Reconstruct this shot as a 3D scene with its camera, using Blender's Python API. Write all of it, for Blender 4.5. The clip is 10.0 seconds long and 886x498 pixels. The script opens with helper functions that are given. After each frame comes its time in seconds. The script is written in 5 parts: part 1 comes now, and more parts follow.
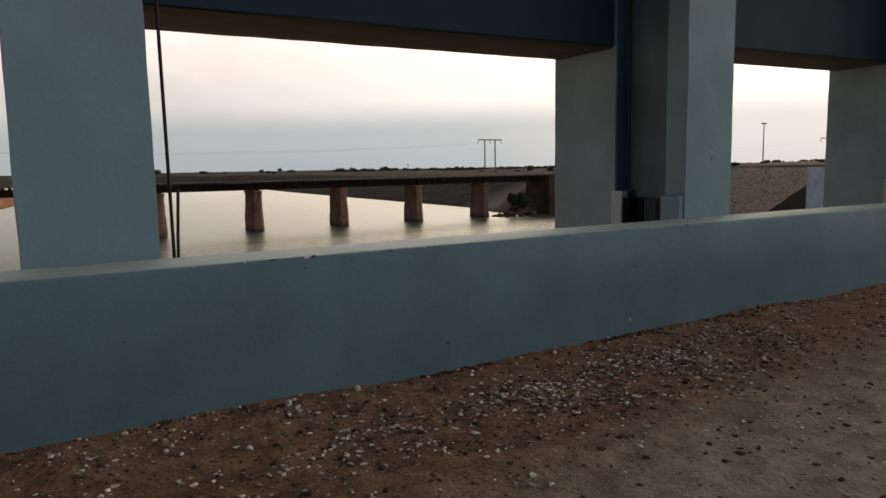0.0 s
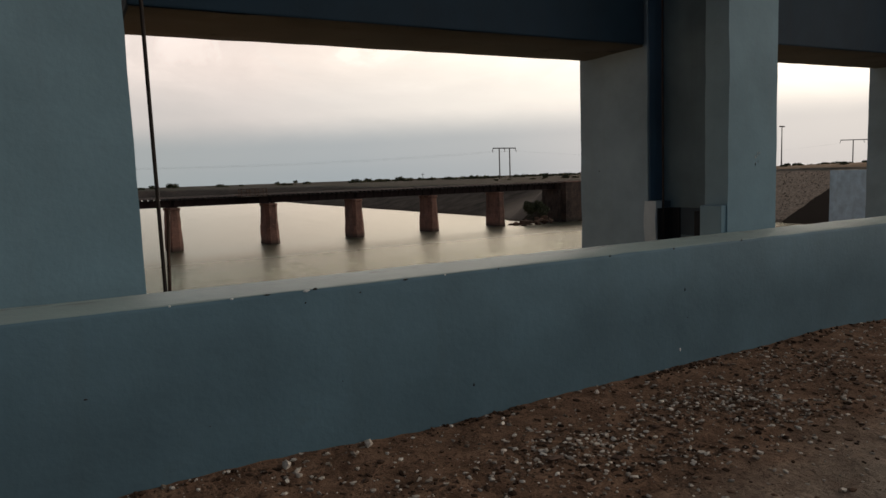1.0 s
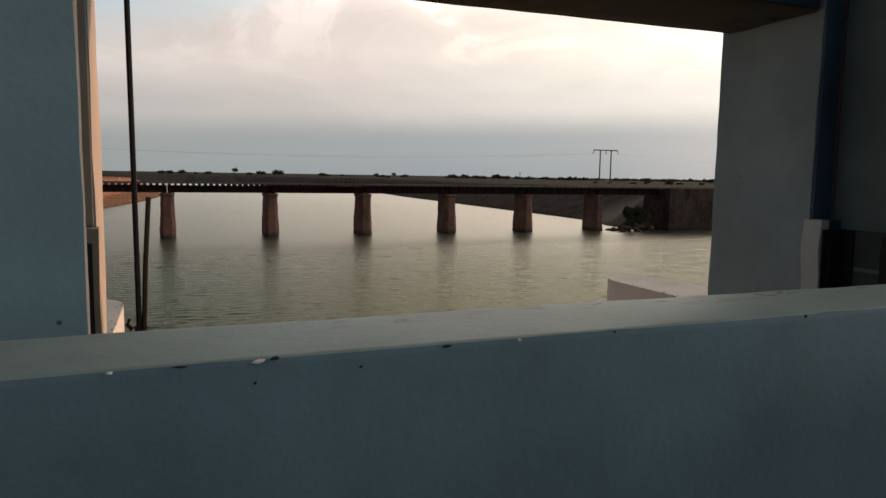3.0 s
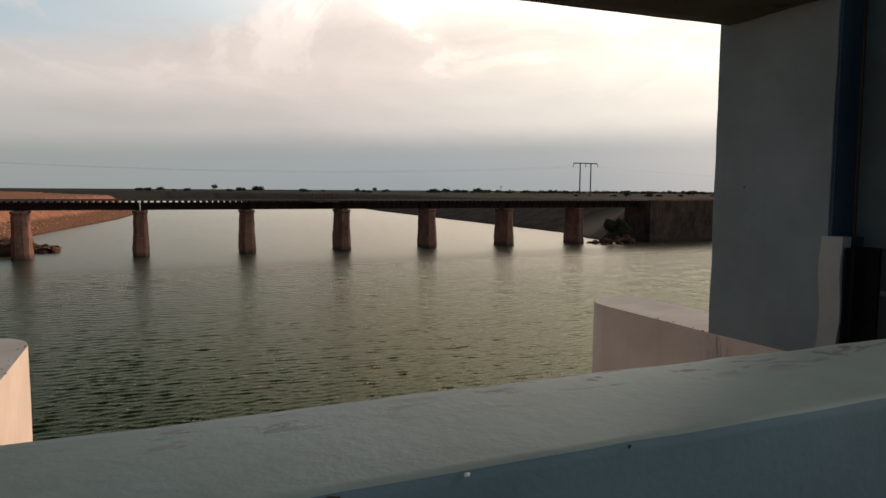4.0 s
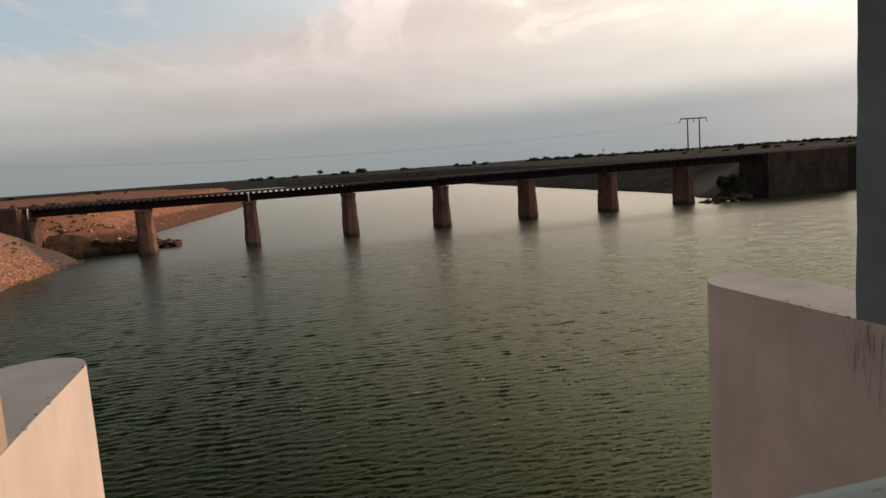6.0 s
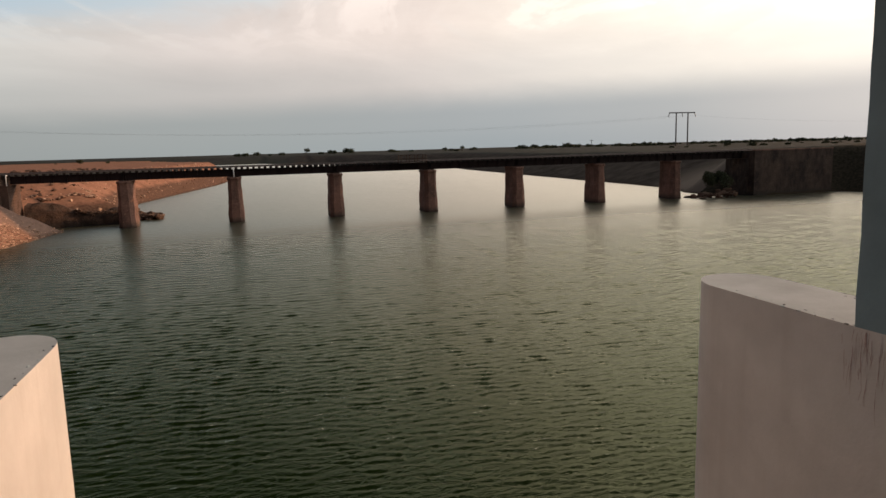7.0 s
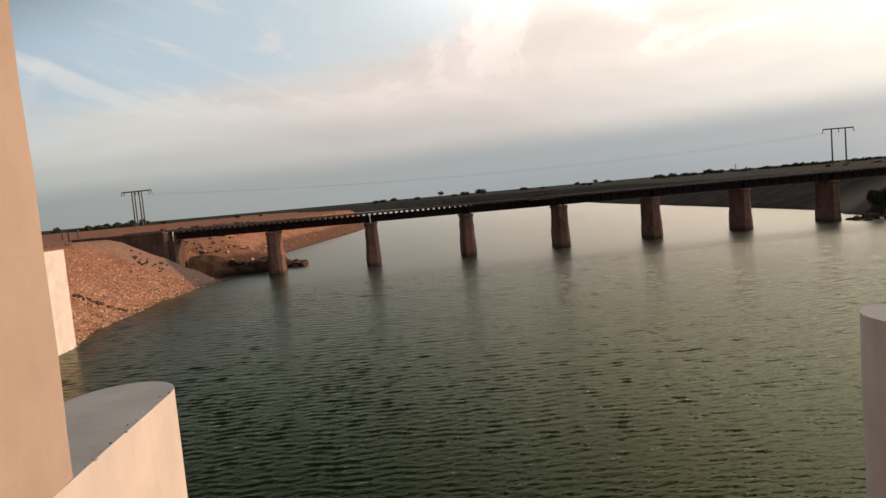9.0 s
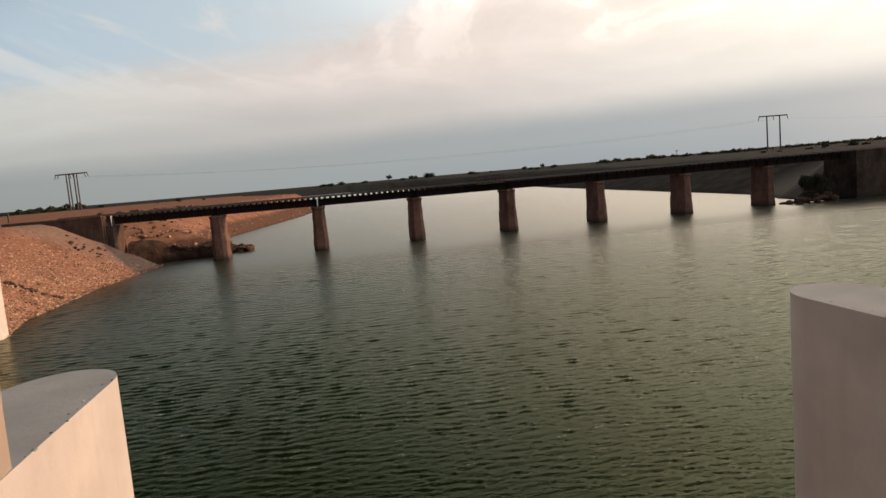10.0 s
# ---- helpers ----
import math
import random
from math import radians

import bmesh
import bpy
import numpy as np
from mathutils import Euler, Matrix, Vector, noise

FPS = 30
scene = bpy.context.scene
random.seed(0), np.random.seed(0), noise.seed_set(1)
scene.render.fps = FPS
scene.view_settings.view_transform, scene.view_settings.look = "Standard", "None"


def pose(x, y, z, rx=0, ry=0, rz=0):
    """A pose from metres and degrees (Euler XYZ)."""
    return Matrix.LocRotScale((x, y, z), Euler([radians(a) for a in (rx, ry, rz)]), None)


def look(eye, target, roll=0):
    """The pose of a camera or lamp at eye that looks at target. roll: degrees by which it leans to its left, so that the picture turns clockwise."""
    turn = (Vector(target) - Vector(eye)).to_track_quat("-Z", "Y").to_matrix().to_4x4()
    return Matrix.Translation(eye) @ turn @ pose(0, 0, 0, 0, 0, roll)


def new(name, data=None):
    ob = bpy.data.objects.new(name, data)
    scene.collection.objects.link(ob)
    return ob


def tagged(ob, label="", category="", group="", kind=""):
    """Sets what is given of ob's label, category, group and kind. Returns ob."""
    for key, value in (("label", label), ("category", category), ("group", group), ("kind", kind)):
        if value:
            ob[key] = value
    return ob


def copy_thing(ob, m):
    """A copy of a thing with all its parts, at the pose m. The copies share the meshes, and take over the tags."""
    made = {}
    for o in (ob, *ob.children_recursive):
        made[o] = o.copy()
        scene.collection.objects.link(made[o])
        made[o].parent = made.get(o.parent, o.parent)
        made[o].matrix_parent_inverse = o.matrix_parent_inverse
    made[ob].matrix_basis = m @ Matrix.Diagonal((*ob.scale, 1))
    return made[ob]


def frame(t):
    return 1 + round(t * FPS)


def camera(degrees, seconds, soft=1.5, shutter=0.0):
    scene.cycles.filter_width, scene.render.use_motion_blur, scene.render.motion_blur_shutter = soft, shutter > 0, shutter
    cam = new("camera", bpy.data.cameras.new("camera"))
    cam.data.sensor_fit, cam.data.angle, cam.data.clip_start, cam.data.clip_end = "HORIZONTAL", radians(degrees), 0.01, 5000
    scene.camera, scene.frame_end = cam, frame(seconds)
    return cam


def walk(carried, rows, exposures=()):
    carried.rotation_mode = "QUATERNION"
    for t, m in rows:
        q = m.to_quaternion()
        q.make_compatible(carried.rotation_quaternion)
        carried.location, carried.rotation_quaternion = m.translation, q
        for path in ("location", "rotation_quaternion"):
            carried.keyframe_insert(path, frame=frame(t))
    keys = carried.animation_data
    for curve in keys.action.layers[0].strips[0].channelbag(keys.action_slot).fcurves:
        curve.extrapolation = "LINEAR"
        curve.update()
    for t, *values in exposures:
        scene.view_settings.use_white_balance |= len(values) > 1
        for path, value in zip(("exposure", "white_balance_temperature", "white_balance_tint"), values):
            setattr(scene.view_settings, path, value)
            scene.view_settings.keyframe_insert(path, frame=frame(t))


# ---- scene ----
cam = camera(66.5, 10.0)
PATH = [
    (0, (-0.005, -4.161, 1.499), (1.011, -2.454, 1.262), -1.0),
    (0.5, (0.197, -3.846, 1.477), (1.255, -2.171, 1.205), 0.5),
    (1, (0.315, -3.538, 1.53), (1.292, -1.806, 1.321), -2.0),
    (1.5, (0.56, -3.196, 1.52), (1.383, -1.374, 1.487), -0.5),
    (2, (0.746, -2.746, 1.508), (1.654, -0.97, 1.37), -0.6),
    (2.5, (0.992, -2.362, 1.514), (1.952, -0.613, 1.386), -1.7),
    (3, (1.234, -2.018, 1.499), (1.965, -0.169, 1.285), 0.9),
    (3.2, (1.323, -1.82, 1.492), (2.153, -0.005, 1.355), 0.3),
    (4.3, (1.875, -0.994, 1.499), (2.643, 0.839, 1.274), 0.6),
    (4.5, (1.91, -0.902, 1.491), (2.73, 0.899, 1.203), 1.9),
    (4.9, (2.066, -0.641, 1.522), (3.07, 1.069, 1.266), -0.0),
    (5, (2.087, -0.592, 1.529), (3.1, 1.108, 1.243), -0.7),
    (5.5, (2.112, -0.575, 1.57), (2.777, 1.302, 1.391), -2.7),
    (6, (2.336, -0.43, 1.566), (2.821, 1.495, 1.323), -4.1),
    (6.2, (2.372, -0.349, 1.568), (2.978, 1.542, 1.33), -2.8),
    (7.3, (2.316, -0.131, 1.586), (2.732, 1.803, 1.288), -0.5),
    (7.5, (2.348, -0.050, 1.559), (2.552, 1.920, 1.281), -2.6),
    (8, (2.5, 0.059, 1.52), (2.521, 2.046, 1.292), -1.1),
    (8.5, (2.721, -0.055, 1.558), (2.667, 1.931, 1.325), -5.8),
    (9, (2.656, 0.041, 1.524), (2.8, 2.029, 1.368), -5.1),
    (9.5, (2.64, 0.02, 1.54), (2.887, 2.002, 1.43), -4.7),
    (10, (2.646, 0.009, 1.522), (2.936, 1.976, 1.306), -4.9),
]
EXPOSURES = [(0, 0.1), (0.5, -0.05), (0.9, -0.1), (1.5, -0.35), (2.0, -0.08), (2.5, -0.18), (3.2, -0.27), (4.4, -0.3), (5.0, -0.2), (5.5, -0.32), (6.0, -0.38), (6.6, -0.25), (7.3, -0.1), (7.5, -0.06), (8.0, -0.34), (8.5, -0.28), (9.0, -0.15), (9.5, -0.48), (10, -0.18)]
walk(cam, [(t, look(eye, target, roll)) for t, eye, target, roll in PATH], EXPOSURES)

# ---- sky, sun ----
SUN_AZ = 15.0     # degrees from +x towards +y
SUN_EL = 12.0
SKY_STRENGTH = 0.1
world = bpy.data.worlds.new("sky")
scene.world = world
world.use_nodes = True


class Nodes:
    """Short calls for building a node tree."""

    def __init__(self, tree):
        self.tree = tree

    def add(self, kind, **values):
        n = self.tree.nodes.new(kind)
        for key, v in values.items():
            setattr(n, key, v)
        return n

    def link(self, a, b):
        self.tree.links.new(a, b)

    def math(self, op, a, b=None, clamp=False):
        n = self.add("ShaderNodeMath", operation=op, use_clamp=clamp)
        for i, v in enumerate((a, b)):
            if v is None:
                continue
            if isinstance(v, (int, float)):
                n.inputs[i].default_value = v
            else:
                self.link(v, n.inputs[i])
        return n.outputs[0]

    def ramp(self, fac, stops, interpolation="LINEAR"):
        n = self.add("ShaderNodeValToRGB")
        n.color_ramp.interpolation = interpolation
        els = n.color_ramp.elements
        while len(els) < len(stops):
            els.new(0.5)
        for e, (p, c) in zip(els, stops):
            e.position = p
            e.color = (*c, 1) if isinstance(c, tuple) else (c, c, c, 1)
        if not isinstance(fac, (int, float)):
            self.link(fac, n.inputs[0])
        return n.outputs[0]

    def mix(self, fac, a, b, blend="MIX"):
        n = self.add("ShaderNodeMix", data_type="RGBA", blend_type=blend)
        for sock, v in ((n.inputs[0], fac), (n.inputs[6], a), (n.inputs[7], b)):
            if isinstance(v, tuple):
                sock.default_value = (*v, 1)
            elif isinstance(v, (int, float)):
                sock.default_value = v
            else:
                self.link(v, sock)
        return n.outputs[2]

    def noise(self, vec, scale, detail=4.0, rough=0.55, distort=0.0):
        n = self.add("ShaderNodeTexNoise")
        n.inputs["Scale"].default_value = scale
        n.inputs["Detail"].default_value = detail
        n.inputs["Roughness"].default_value = rough
        n.inputs["Distortion"].default_value = distort
        self.link(vec, n.inputs["Vector"])
        return n.outputs[0]

    def mapping(self, vec, scale=(1, 1, 1), rot=(0, 0, 0), loc=(0, 0, 0)):
        n = self.add("ShaderNodeMapping")
        n.inputs["Scale"].default_value = scale
        n.inputs["Rotation"].default_value = [radians(a) for a in rot]
        n.inputs["Location"].default_value = loc
        self.link(vec, n.inputs["Vector"])
        return n.outputs[0]


def build_sky():
    N = Nodes(world.node_tree)
    back = world.node_tree.nodes["Background"]
    sky = N.add("ShaderNodeTexSky")
    sky.sky_type = "NISHITA"
    sky.sun_disc = False
    sky.sun_elevation = radians(SUN_EL)
    sky.sun_rotation = radians(90 - SUN_AZ)
    sky.altitude = 50
    sky.air_density, sky.dust_density, sky.ozone_density = 1.0, 3.0, 2.0
    way = N.add("ShaderNodeTexCoord").outputs["Generated"]
    sep = N.add("ShaderNodeSeparateXYZ")
    N.link(way, sep.inputs[0])
    up = sep.outputs[2]
    # closeness to the sun's side of the sky, 0 to 1
    a = radians(SUN_AZ)
    side = N.math("ADD", N.math("MULTIPLY", sep.outputs[0], math.cos(a)), N.math("MULTIPLY", sep.outputs[1], math.sin(a)))
    side = N.math("MULTIPLY_ADD", side, 0.5)
    side.node.inputs[2].default_value = 0.5
    # veil of high cloud: pale and warm on the sun's side, blue gaps opposite
    flat = N.mapping(way, (1.0, 1.0, 3.6), (0, 14, 0))
    big = N.noise(flat, 2.1, 8, 0.60, 0.5)
    wisp = N.noise(N.mapping(N.mapping(way, (1.0, 1.0, 1.0), (0, -20, 0)), (1.2, 1.2, 6.5)), 2.2, 9, 0.60, 0.7)
    veil = N.ramp(side, [(0.0, (2.2, 2.2, 2.5)), (0.16, (2.4, 2.6, 3.0)), (0.30, (5.5, 5.7, 5.5)), (0.45, (7.0, 6.9, 6.5)), (0.60, (8.3, 7.4, 6.9)), (0.74, (10.6, 9.1, 8.2)), (0.91, (17.0, 15.2, 13.0)), (1.0, (22.0, 20.0, 17.0))])
    blue = N.ramp(side, [(0.0, (0.5, 0.95, 1.7)), (0.16, (1.0, 1.7, 2.7)), (0.30, (4.1, 5.5, 6.9)), (0.55, (6.0, 7.2, 8.0)), (0.78, (10.5, 10.4, 9.8)), (1.0, (15.0, 14.0, 12.0))])
    # the veil's ragged upper edge climbs towards the sun; clear blue over it
    edge = N.ramp(side, [(0.30, 0.115), (0.42, 0.135), (0.64, 0.165), (0.72, 0.26), (0.80, 0.55)], "EASE")
    above = N.math("ADD", N.math("SUBTRACT", up, edge), N.math("MULTIPLY", N.math("SUBTRACT", big, 0.5), 0.30))
    gaps = N.ramp(above, [(0.0, 0.0), (0.09, 0.9)], "EASE")
    veil = N.mix(1.0, veil, N.ramp(big, [(0.30, 0.90), (0.70, 1.12)]), "MULTIPLY")
    puff = N.noise(N.mapping(way, (1.0, 1.0, 1.7), (0, 10, 20)), 5.5, 9, 0.58, 0.9)
    veil = N.mix(N.ramp(up, [(0.12, 0.0), (0.24, 1.0)]), veil, N.mix(1.0, veil, N.ramp(puff, [(0.38, 0.88), (0.50, 0.97), (0.58, 1.20)], "EASE"), "MULTIPLY"))
    col = N.mix(gaps, veil, blue)
    thin = N.math("MULTIPLY", N.ramp(wisp, [(0.50, 0.0), (0.66, 0.85)], "EASE"), N.ramp(up, [(0.10, 0.0), (0.22, 1.0)]))
    col = N.mix(thin, col, N.mix(0.5, veil, (10.0, 9.6, 9.0)))
    col = N.mix(0.03, col, sky.outputs[0])
    # the upper sky grows deep blue towards the zenith
    col = N.mix(N.ramp(N.math("ADD", up, N.math("MULTIPLY", N.math("SUBTRACT", 0.62, side), 0.95)), [(0.38, 0.0), (0.60, 0.95)], "EASE"), col, N.ramp(side, [(0.10, (1.9, 1.95, 2.2)), (0.40, (0.72, 0.90, 1.05))]))
    # the glare round the sun, over the haze
    glare = N.ramp(side, [(0.60, 1.0), (0.74, 2.1), (0.84, 3.1), (0.92, 2.7), (1.0, 2.0)])
    col = N.mix(N.ramp(up, [(0.20, 0.0), (0.36, 1.0), (0.42, 1.0), (0.60, 0.1)], "EASE"), col, N.mix(1.0, col, glare, "MULTIPLY"))
    # grey-blue haze bank on the horizon, thicker towards the sun
    haze = N.ramp(side, [(0.0, (0.55, 0.75, 1.0)), (0.28, (2.9, 3.1, 3.05)), (0.45, (3.6, 3.85, 3.8)), (0.62, (3.85, 4.2, 4.2)), (0.80, (4.0, 4.4, 4.6)), (0.88, (4.6, 4.8, 4.9)), (0.95, (6.8, 6.4, 6.2)), (1.0, (7.5, 6.9, 6.4))])
    depth = N.math("MULTIPLY_ADD", side, 0.085)
    depth.node.inputs[2].default_value = 0.03
    low = N.math("DIVIDE", N.math("ADD", up, N.math("MULTIPLY", big, 0.02)), depth)
    low = N.ramp(N.math("MULTIPLY", low, 0.5), [(0.0, 1.0), (0.30, 0.92), (0.58, 0.45), (1.0, 0.0)], "EASE")
    col = N.mix(low, col, haze)
    N.link(col, back.inputs["Color"])
    back.inputs["Strength"].default_value = SKY_STRENGTH


build_sky()

sun = new("sun", bpy.data.lights.new("sun", "SUN"))
sun.data.energy = 3.3
sun.data.angle = radians(1.0)
sun.data.color = (1.0, 0.54, 0.27)
sd = Vector((math.cos(radians(SUN_EL)) * math.cos(radians(SUN_AZ)), math.cos(radians(SUN_EL)) * math.sin(radians(SUN_AZ)), math.sin(radians(SUN_EL))))
sun.matrix_world = look(tuple(sd * 500), (0, 0, 0))

# ---- materials ----


def material(name, rough=0.8, metal=0.0):
    m = bpy.data.materials.new(name)
    m.use_nodes = True
    b = m.node_tree.nodes["Principled BSDF"]
    b.inputs["Roughness"].default_value = rough
    b.inputs["Metallic"].default_value = metal
    b.inputs["Specular IOR Level"].default_value = 0.3
    return m, Nodes(m.node_tree), b


def bump(N, b, height, strength, distance):
    n = N.add("ShaderNodeBump")
    n.inputs["Strength"].default_value = strength
    n.inputs["Distance"].default_value = distance
    N.link(height, n.inputs["Height"])
    N.link(n.outputs[0], b.inputs["Normal"])


def place(N):
    return N.add("ShaderNodeNewGeometry").outputs["Position"]


def painted_concrete(name, colour, worn, streak=0.35, patch=0.25, rough=0.75, spots=0.9, even=0.72):
    """Limewash or paint on concrete: brushed tone, rain streaks, small bare chips."""
    m, N, b = material(name, rough)
    p = place(N)
    tone = N.noise(p, 1.1, 6, 0.6)
    grain = N.noise(p, 26, 4, 0.6)
    rain = N.noise(N.mapping(p, (5.0, 5.0, 0.35)), 1.0, 4, 0.6)
    dark = tuple(c * even for c in colour)
    light = tuple(min(1, c * 1.12) for c in colour)
    c = N.mix(N.ramp(tone, [(0.30, 0.0), (0.72, 1.0)]), dark, light)
    c = N.mix(N.math("MULTIPLY", N.ramp(rain, [(0.52, 0.0), (0.75, 1.0)]), streak), c, worn)
    c = N.mix(N.math("MULTIPLY", N.ramp(N.noise(p, 2.3, 8, 0.7), [(0.60, 0.0), (0.70, 1.0)]), patch), c, worn)
    chip = N.ramp(N.noise(p, 11, 6, 0.72), [(0.70, 0.0), (0.73, 1.0)])
    c = N.mix(N.math("MULTIPLY", chip, 0.5), c, tuple(w * 0.55 for w in worn))
    vor = N.add("ShaderNodeTexVoronoi")
    vor.inputs["Scale"].default_value = 2.6
    N.link(p, vor.inputs["Vector"])
    spot = N.math("MULTIPLY", N.ramp(N.math("ADD", vor.outputs[0], N.math("MULTIPLY", grain, 0.02)), [(0.036, 1.0), (0.05, 0.0)]), N.math("GREATER_THAN", vor.outputs[1], 0.45))
    c = N.mix(N.math("MULTIPLY", spot, spots), c, tuple(w * 0.2 for w in worn))
    N.link(c, b.inputs["Base Color"])
    h = N.math("ADD", N.math("MULTIPLY", tone, 1.2), N.math("MULTIPLY", grain, 0.35))
    bump(N, b, h, 0.35, 0.02)
    return m


M_BLUE = painted_concrete("blue_paint", (0.182, 0.277, 0.315), (0.165, 0.212, 0.232), 0.25, 0.2, even=0.84)
# parapet face: the columns' blue paint, darkened to hold its shade
M_PARAPET = painted_concrete("shaded_blue_paint", (0.102, 0.172, 0.208), (0.088, 0.135, 0.155), 0.35, 0.35, even=0.74)
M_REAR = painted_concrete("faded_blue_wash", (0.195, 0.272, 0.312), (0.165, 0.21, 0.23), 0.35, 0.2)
# low sun on the columns' eastern faces, put into a lighter, warmer colour
M_SUN_FACE = painted_concrete("sunlit_east_face", (0.40, 0.335, 0.285), (0.335, 0.28, 0.24), 0.12, 0.1, even=0.88)


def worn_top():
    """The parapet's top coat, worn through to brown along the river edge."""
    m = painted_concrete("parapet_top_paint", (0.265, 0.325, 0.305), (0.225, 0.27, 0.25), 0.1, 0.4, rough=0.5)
    N, b = Nodes(m.node_tree), m.node_tree.nodes["Principled BSDF"]
    base = b.inputs["Base Color"].links[0].from_socket
    p = place(N)
    sep = N.add("ShaderNodeSeparateXYZ")
    N.link(p, sep.inputs[0])
    edge = N.add("ShaderNodeMapRange")
    edge.inputs[1].default_value, edge.inputs[2].default_value = 0.30, 0.42
    N.link(sep.outputs[1], edge.inputs[0])
    n = N.noise(N.mapping(p, (4.0, 11.0, 1.0)), 1.0, 6, 0.66, 0.6)
    where = N.noise(p, 0.55, 2, 0.5)
    wear = N.math("MULTIPLY", N.ramp(n, [(0.555, 0.0), (0.59, 1.0)]), N.math("MULTIPLY", edge.outputs[0], N.ramp(where, [(0.46, 0.0), (0.54, 1.0)])))
    c = N.mix(N.math("MULTIPLY", wear, 0.8), base, N.mix(N.noise(p, 7, 3), (0.07, 0.06, 0.05), (0.15, 0.10, 0.085)))
    N.link(c, b.inputs["Base Color"])
    return m


M_TOP = worn_top()
M_DEEP = painted_concrete("deep_blue_paint", (0.035, 0.075, 0.12), (0.05, 0.07, 0.09), 0.4, 0.2)
M_WHITE = painted_concrete("white_limewash", (0.60, 0.57, 0.55), (0.48, 0.435, 0.405), 0.28, 0.2, even=0.88)
M_GROOVE = painted_concrete("groove_wash", (0.095, 0.145, 0.165), (0.07, 0.095, 0.105), 0.4, 0.3)
M_BROWN = painted_concrete("bare_brown_concrete", (0.24, 0.205, 0.165), (0.14, 0.115, 0.09), 0.5, 0.5)
M_PAD = painted_concrete("grey_plaster", (0.36, 0.42, 0.44), (0.25, 0.28, 0.29), 0.3, 0.5)
M_PALE = painted_concrete("pale_blue_wash", (0.60, 0.70, 0.76), (0.40, 0.46, 0.48), 0.3, 0.3)
M_GREY_TOP = painted_concrete("grey_pier_top", (0.42, 0.44, 0.45), (0.33, 0.35, 0.35), 0.05, 0.3)
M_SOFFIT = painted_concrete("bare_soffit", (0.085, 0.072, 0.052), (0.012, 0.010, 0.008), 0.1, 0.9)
M_LEAFPAINT = painted_concrete("gate_paint", (0.010, 0.030, 0.050), (0.013, 0.024, 0.034), 0.4, 0.2)
M_PLATE = painted_concrete("groove_plate_paint", (0.035, 0.055, 0.07), (0.02, 0.03, 0.036), 0.4, 0.4)


def plain(name, colour, rough=0.7, metal=0.0, vary=0.25, scale=6.0, relief=0.3, depth=0.01):
    m, N, b = material(name, rough, metal)
    p = place(N)
    n1, n2 = N.noise(p, scale, 6, 0.62), N.noise(p, scale * 7, 4, 0.6)
    f = N.math("ADD", N.math("MULTIPLY", n1, 0.65), N.math("MULTIPLY", n2, 0.35))
    c = N.mix(N.ramp(f, [(0.3, 0.0), (0.7, 1.0)]), tuple(k * (1 - vary) for k in colour), tuple(min(1, k * (1 + vary)) for k in colour))
    N.link(c, b.inputs["Base Color"])
    bump(N, b, f, relief, depth)
    return m


M_DRIP = plain("rust_drip", (0.34, 0.225, 0.205), 0.9, 0.0, 0.4, 9)
M_CHIP_DARK = plain("bare_chip", (0.03, 0.028, 0.026), 0.95, 0, 0.4, 20)
M_CHIP_PALE = plain("pale_plaster", (0.72, 0.70, 0.66), 0.9, 0, 0.15, 20)
M_RUST = plain("rusty_steel", (0.055, 0.032, 0.022), 0.75, 0.3, 0.4, 9)
M_GIRDER = plain("rusty_girder", (0.013, 0.0055, 0.005), 0.85, 0.0, 0.4, 1.3)
M_ROPE = plain("greased_wire_rope", (0.026, 0.018, 0.014), 0.6, 0.2, 0.4, 30)
M_WOOD = plain("old_sleeper_wood", (0.026, 0.02, 0.017), 0.9, 0, 0.3, 3)
M_STEEL = plain("worn_steel", (0.16, 0.13, 0.12), 0.5, 0.6, 0.3, 5)
# near-black that stands for shade deep in the guide slots
M_DARK = plain("groove_shade", (0.012, 0.012, 0.013), 0.9, 0, 0.3, 8)
M_POLE = plain("weathered_pole", (0.10, 0.09, 0.085), 0.85, 0, 0.3, 1)
M_INSULATOR = plain("brown_insulator", (0.12, 0.10, 0.09), 0.3, 0, 0.2, 4)
M_BARK = plain("bark", (0.07, 0.055, 0.04), 0.95, 0, 0.3, 3)
M_WHITEPIPE = plain("white_pipe_paint", (0.75, 0.74, 0.72), 0.6, 0, 0.1, 4)


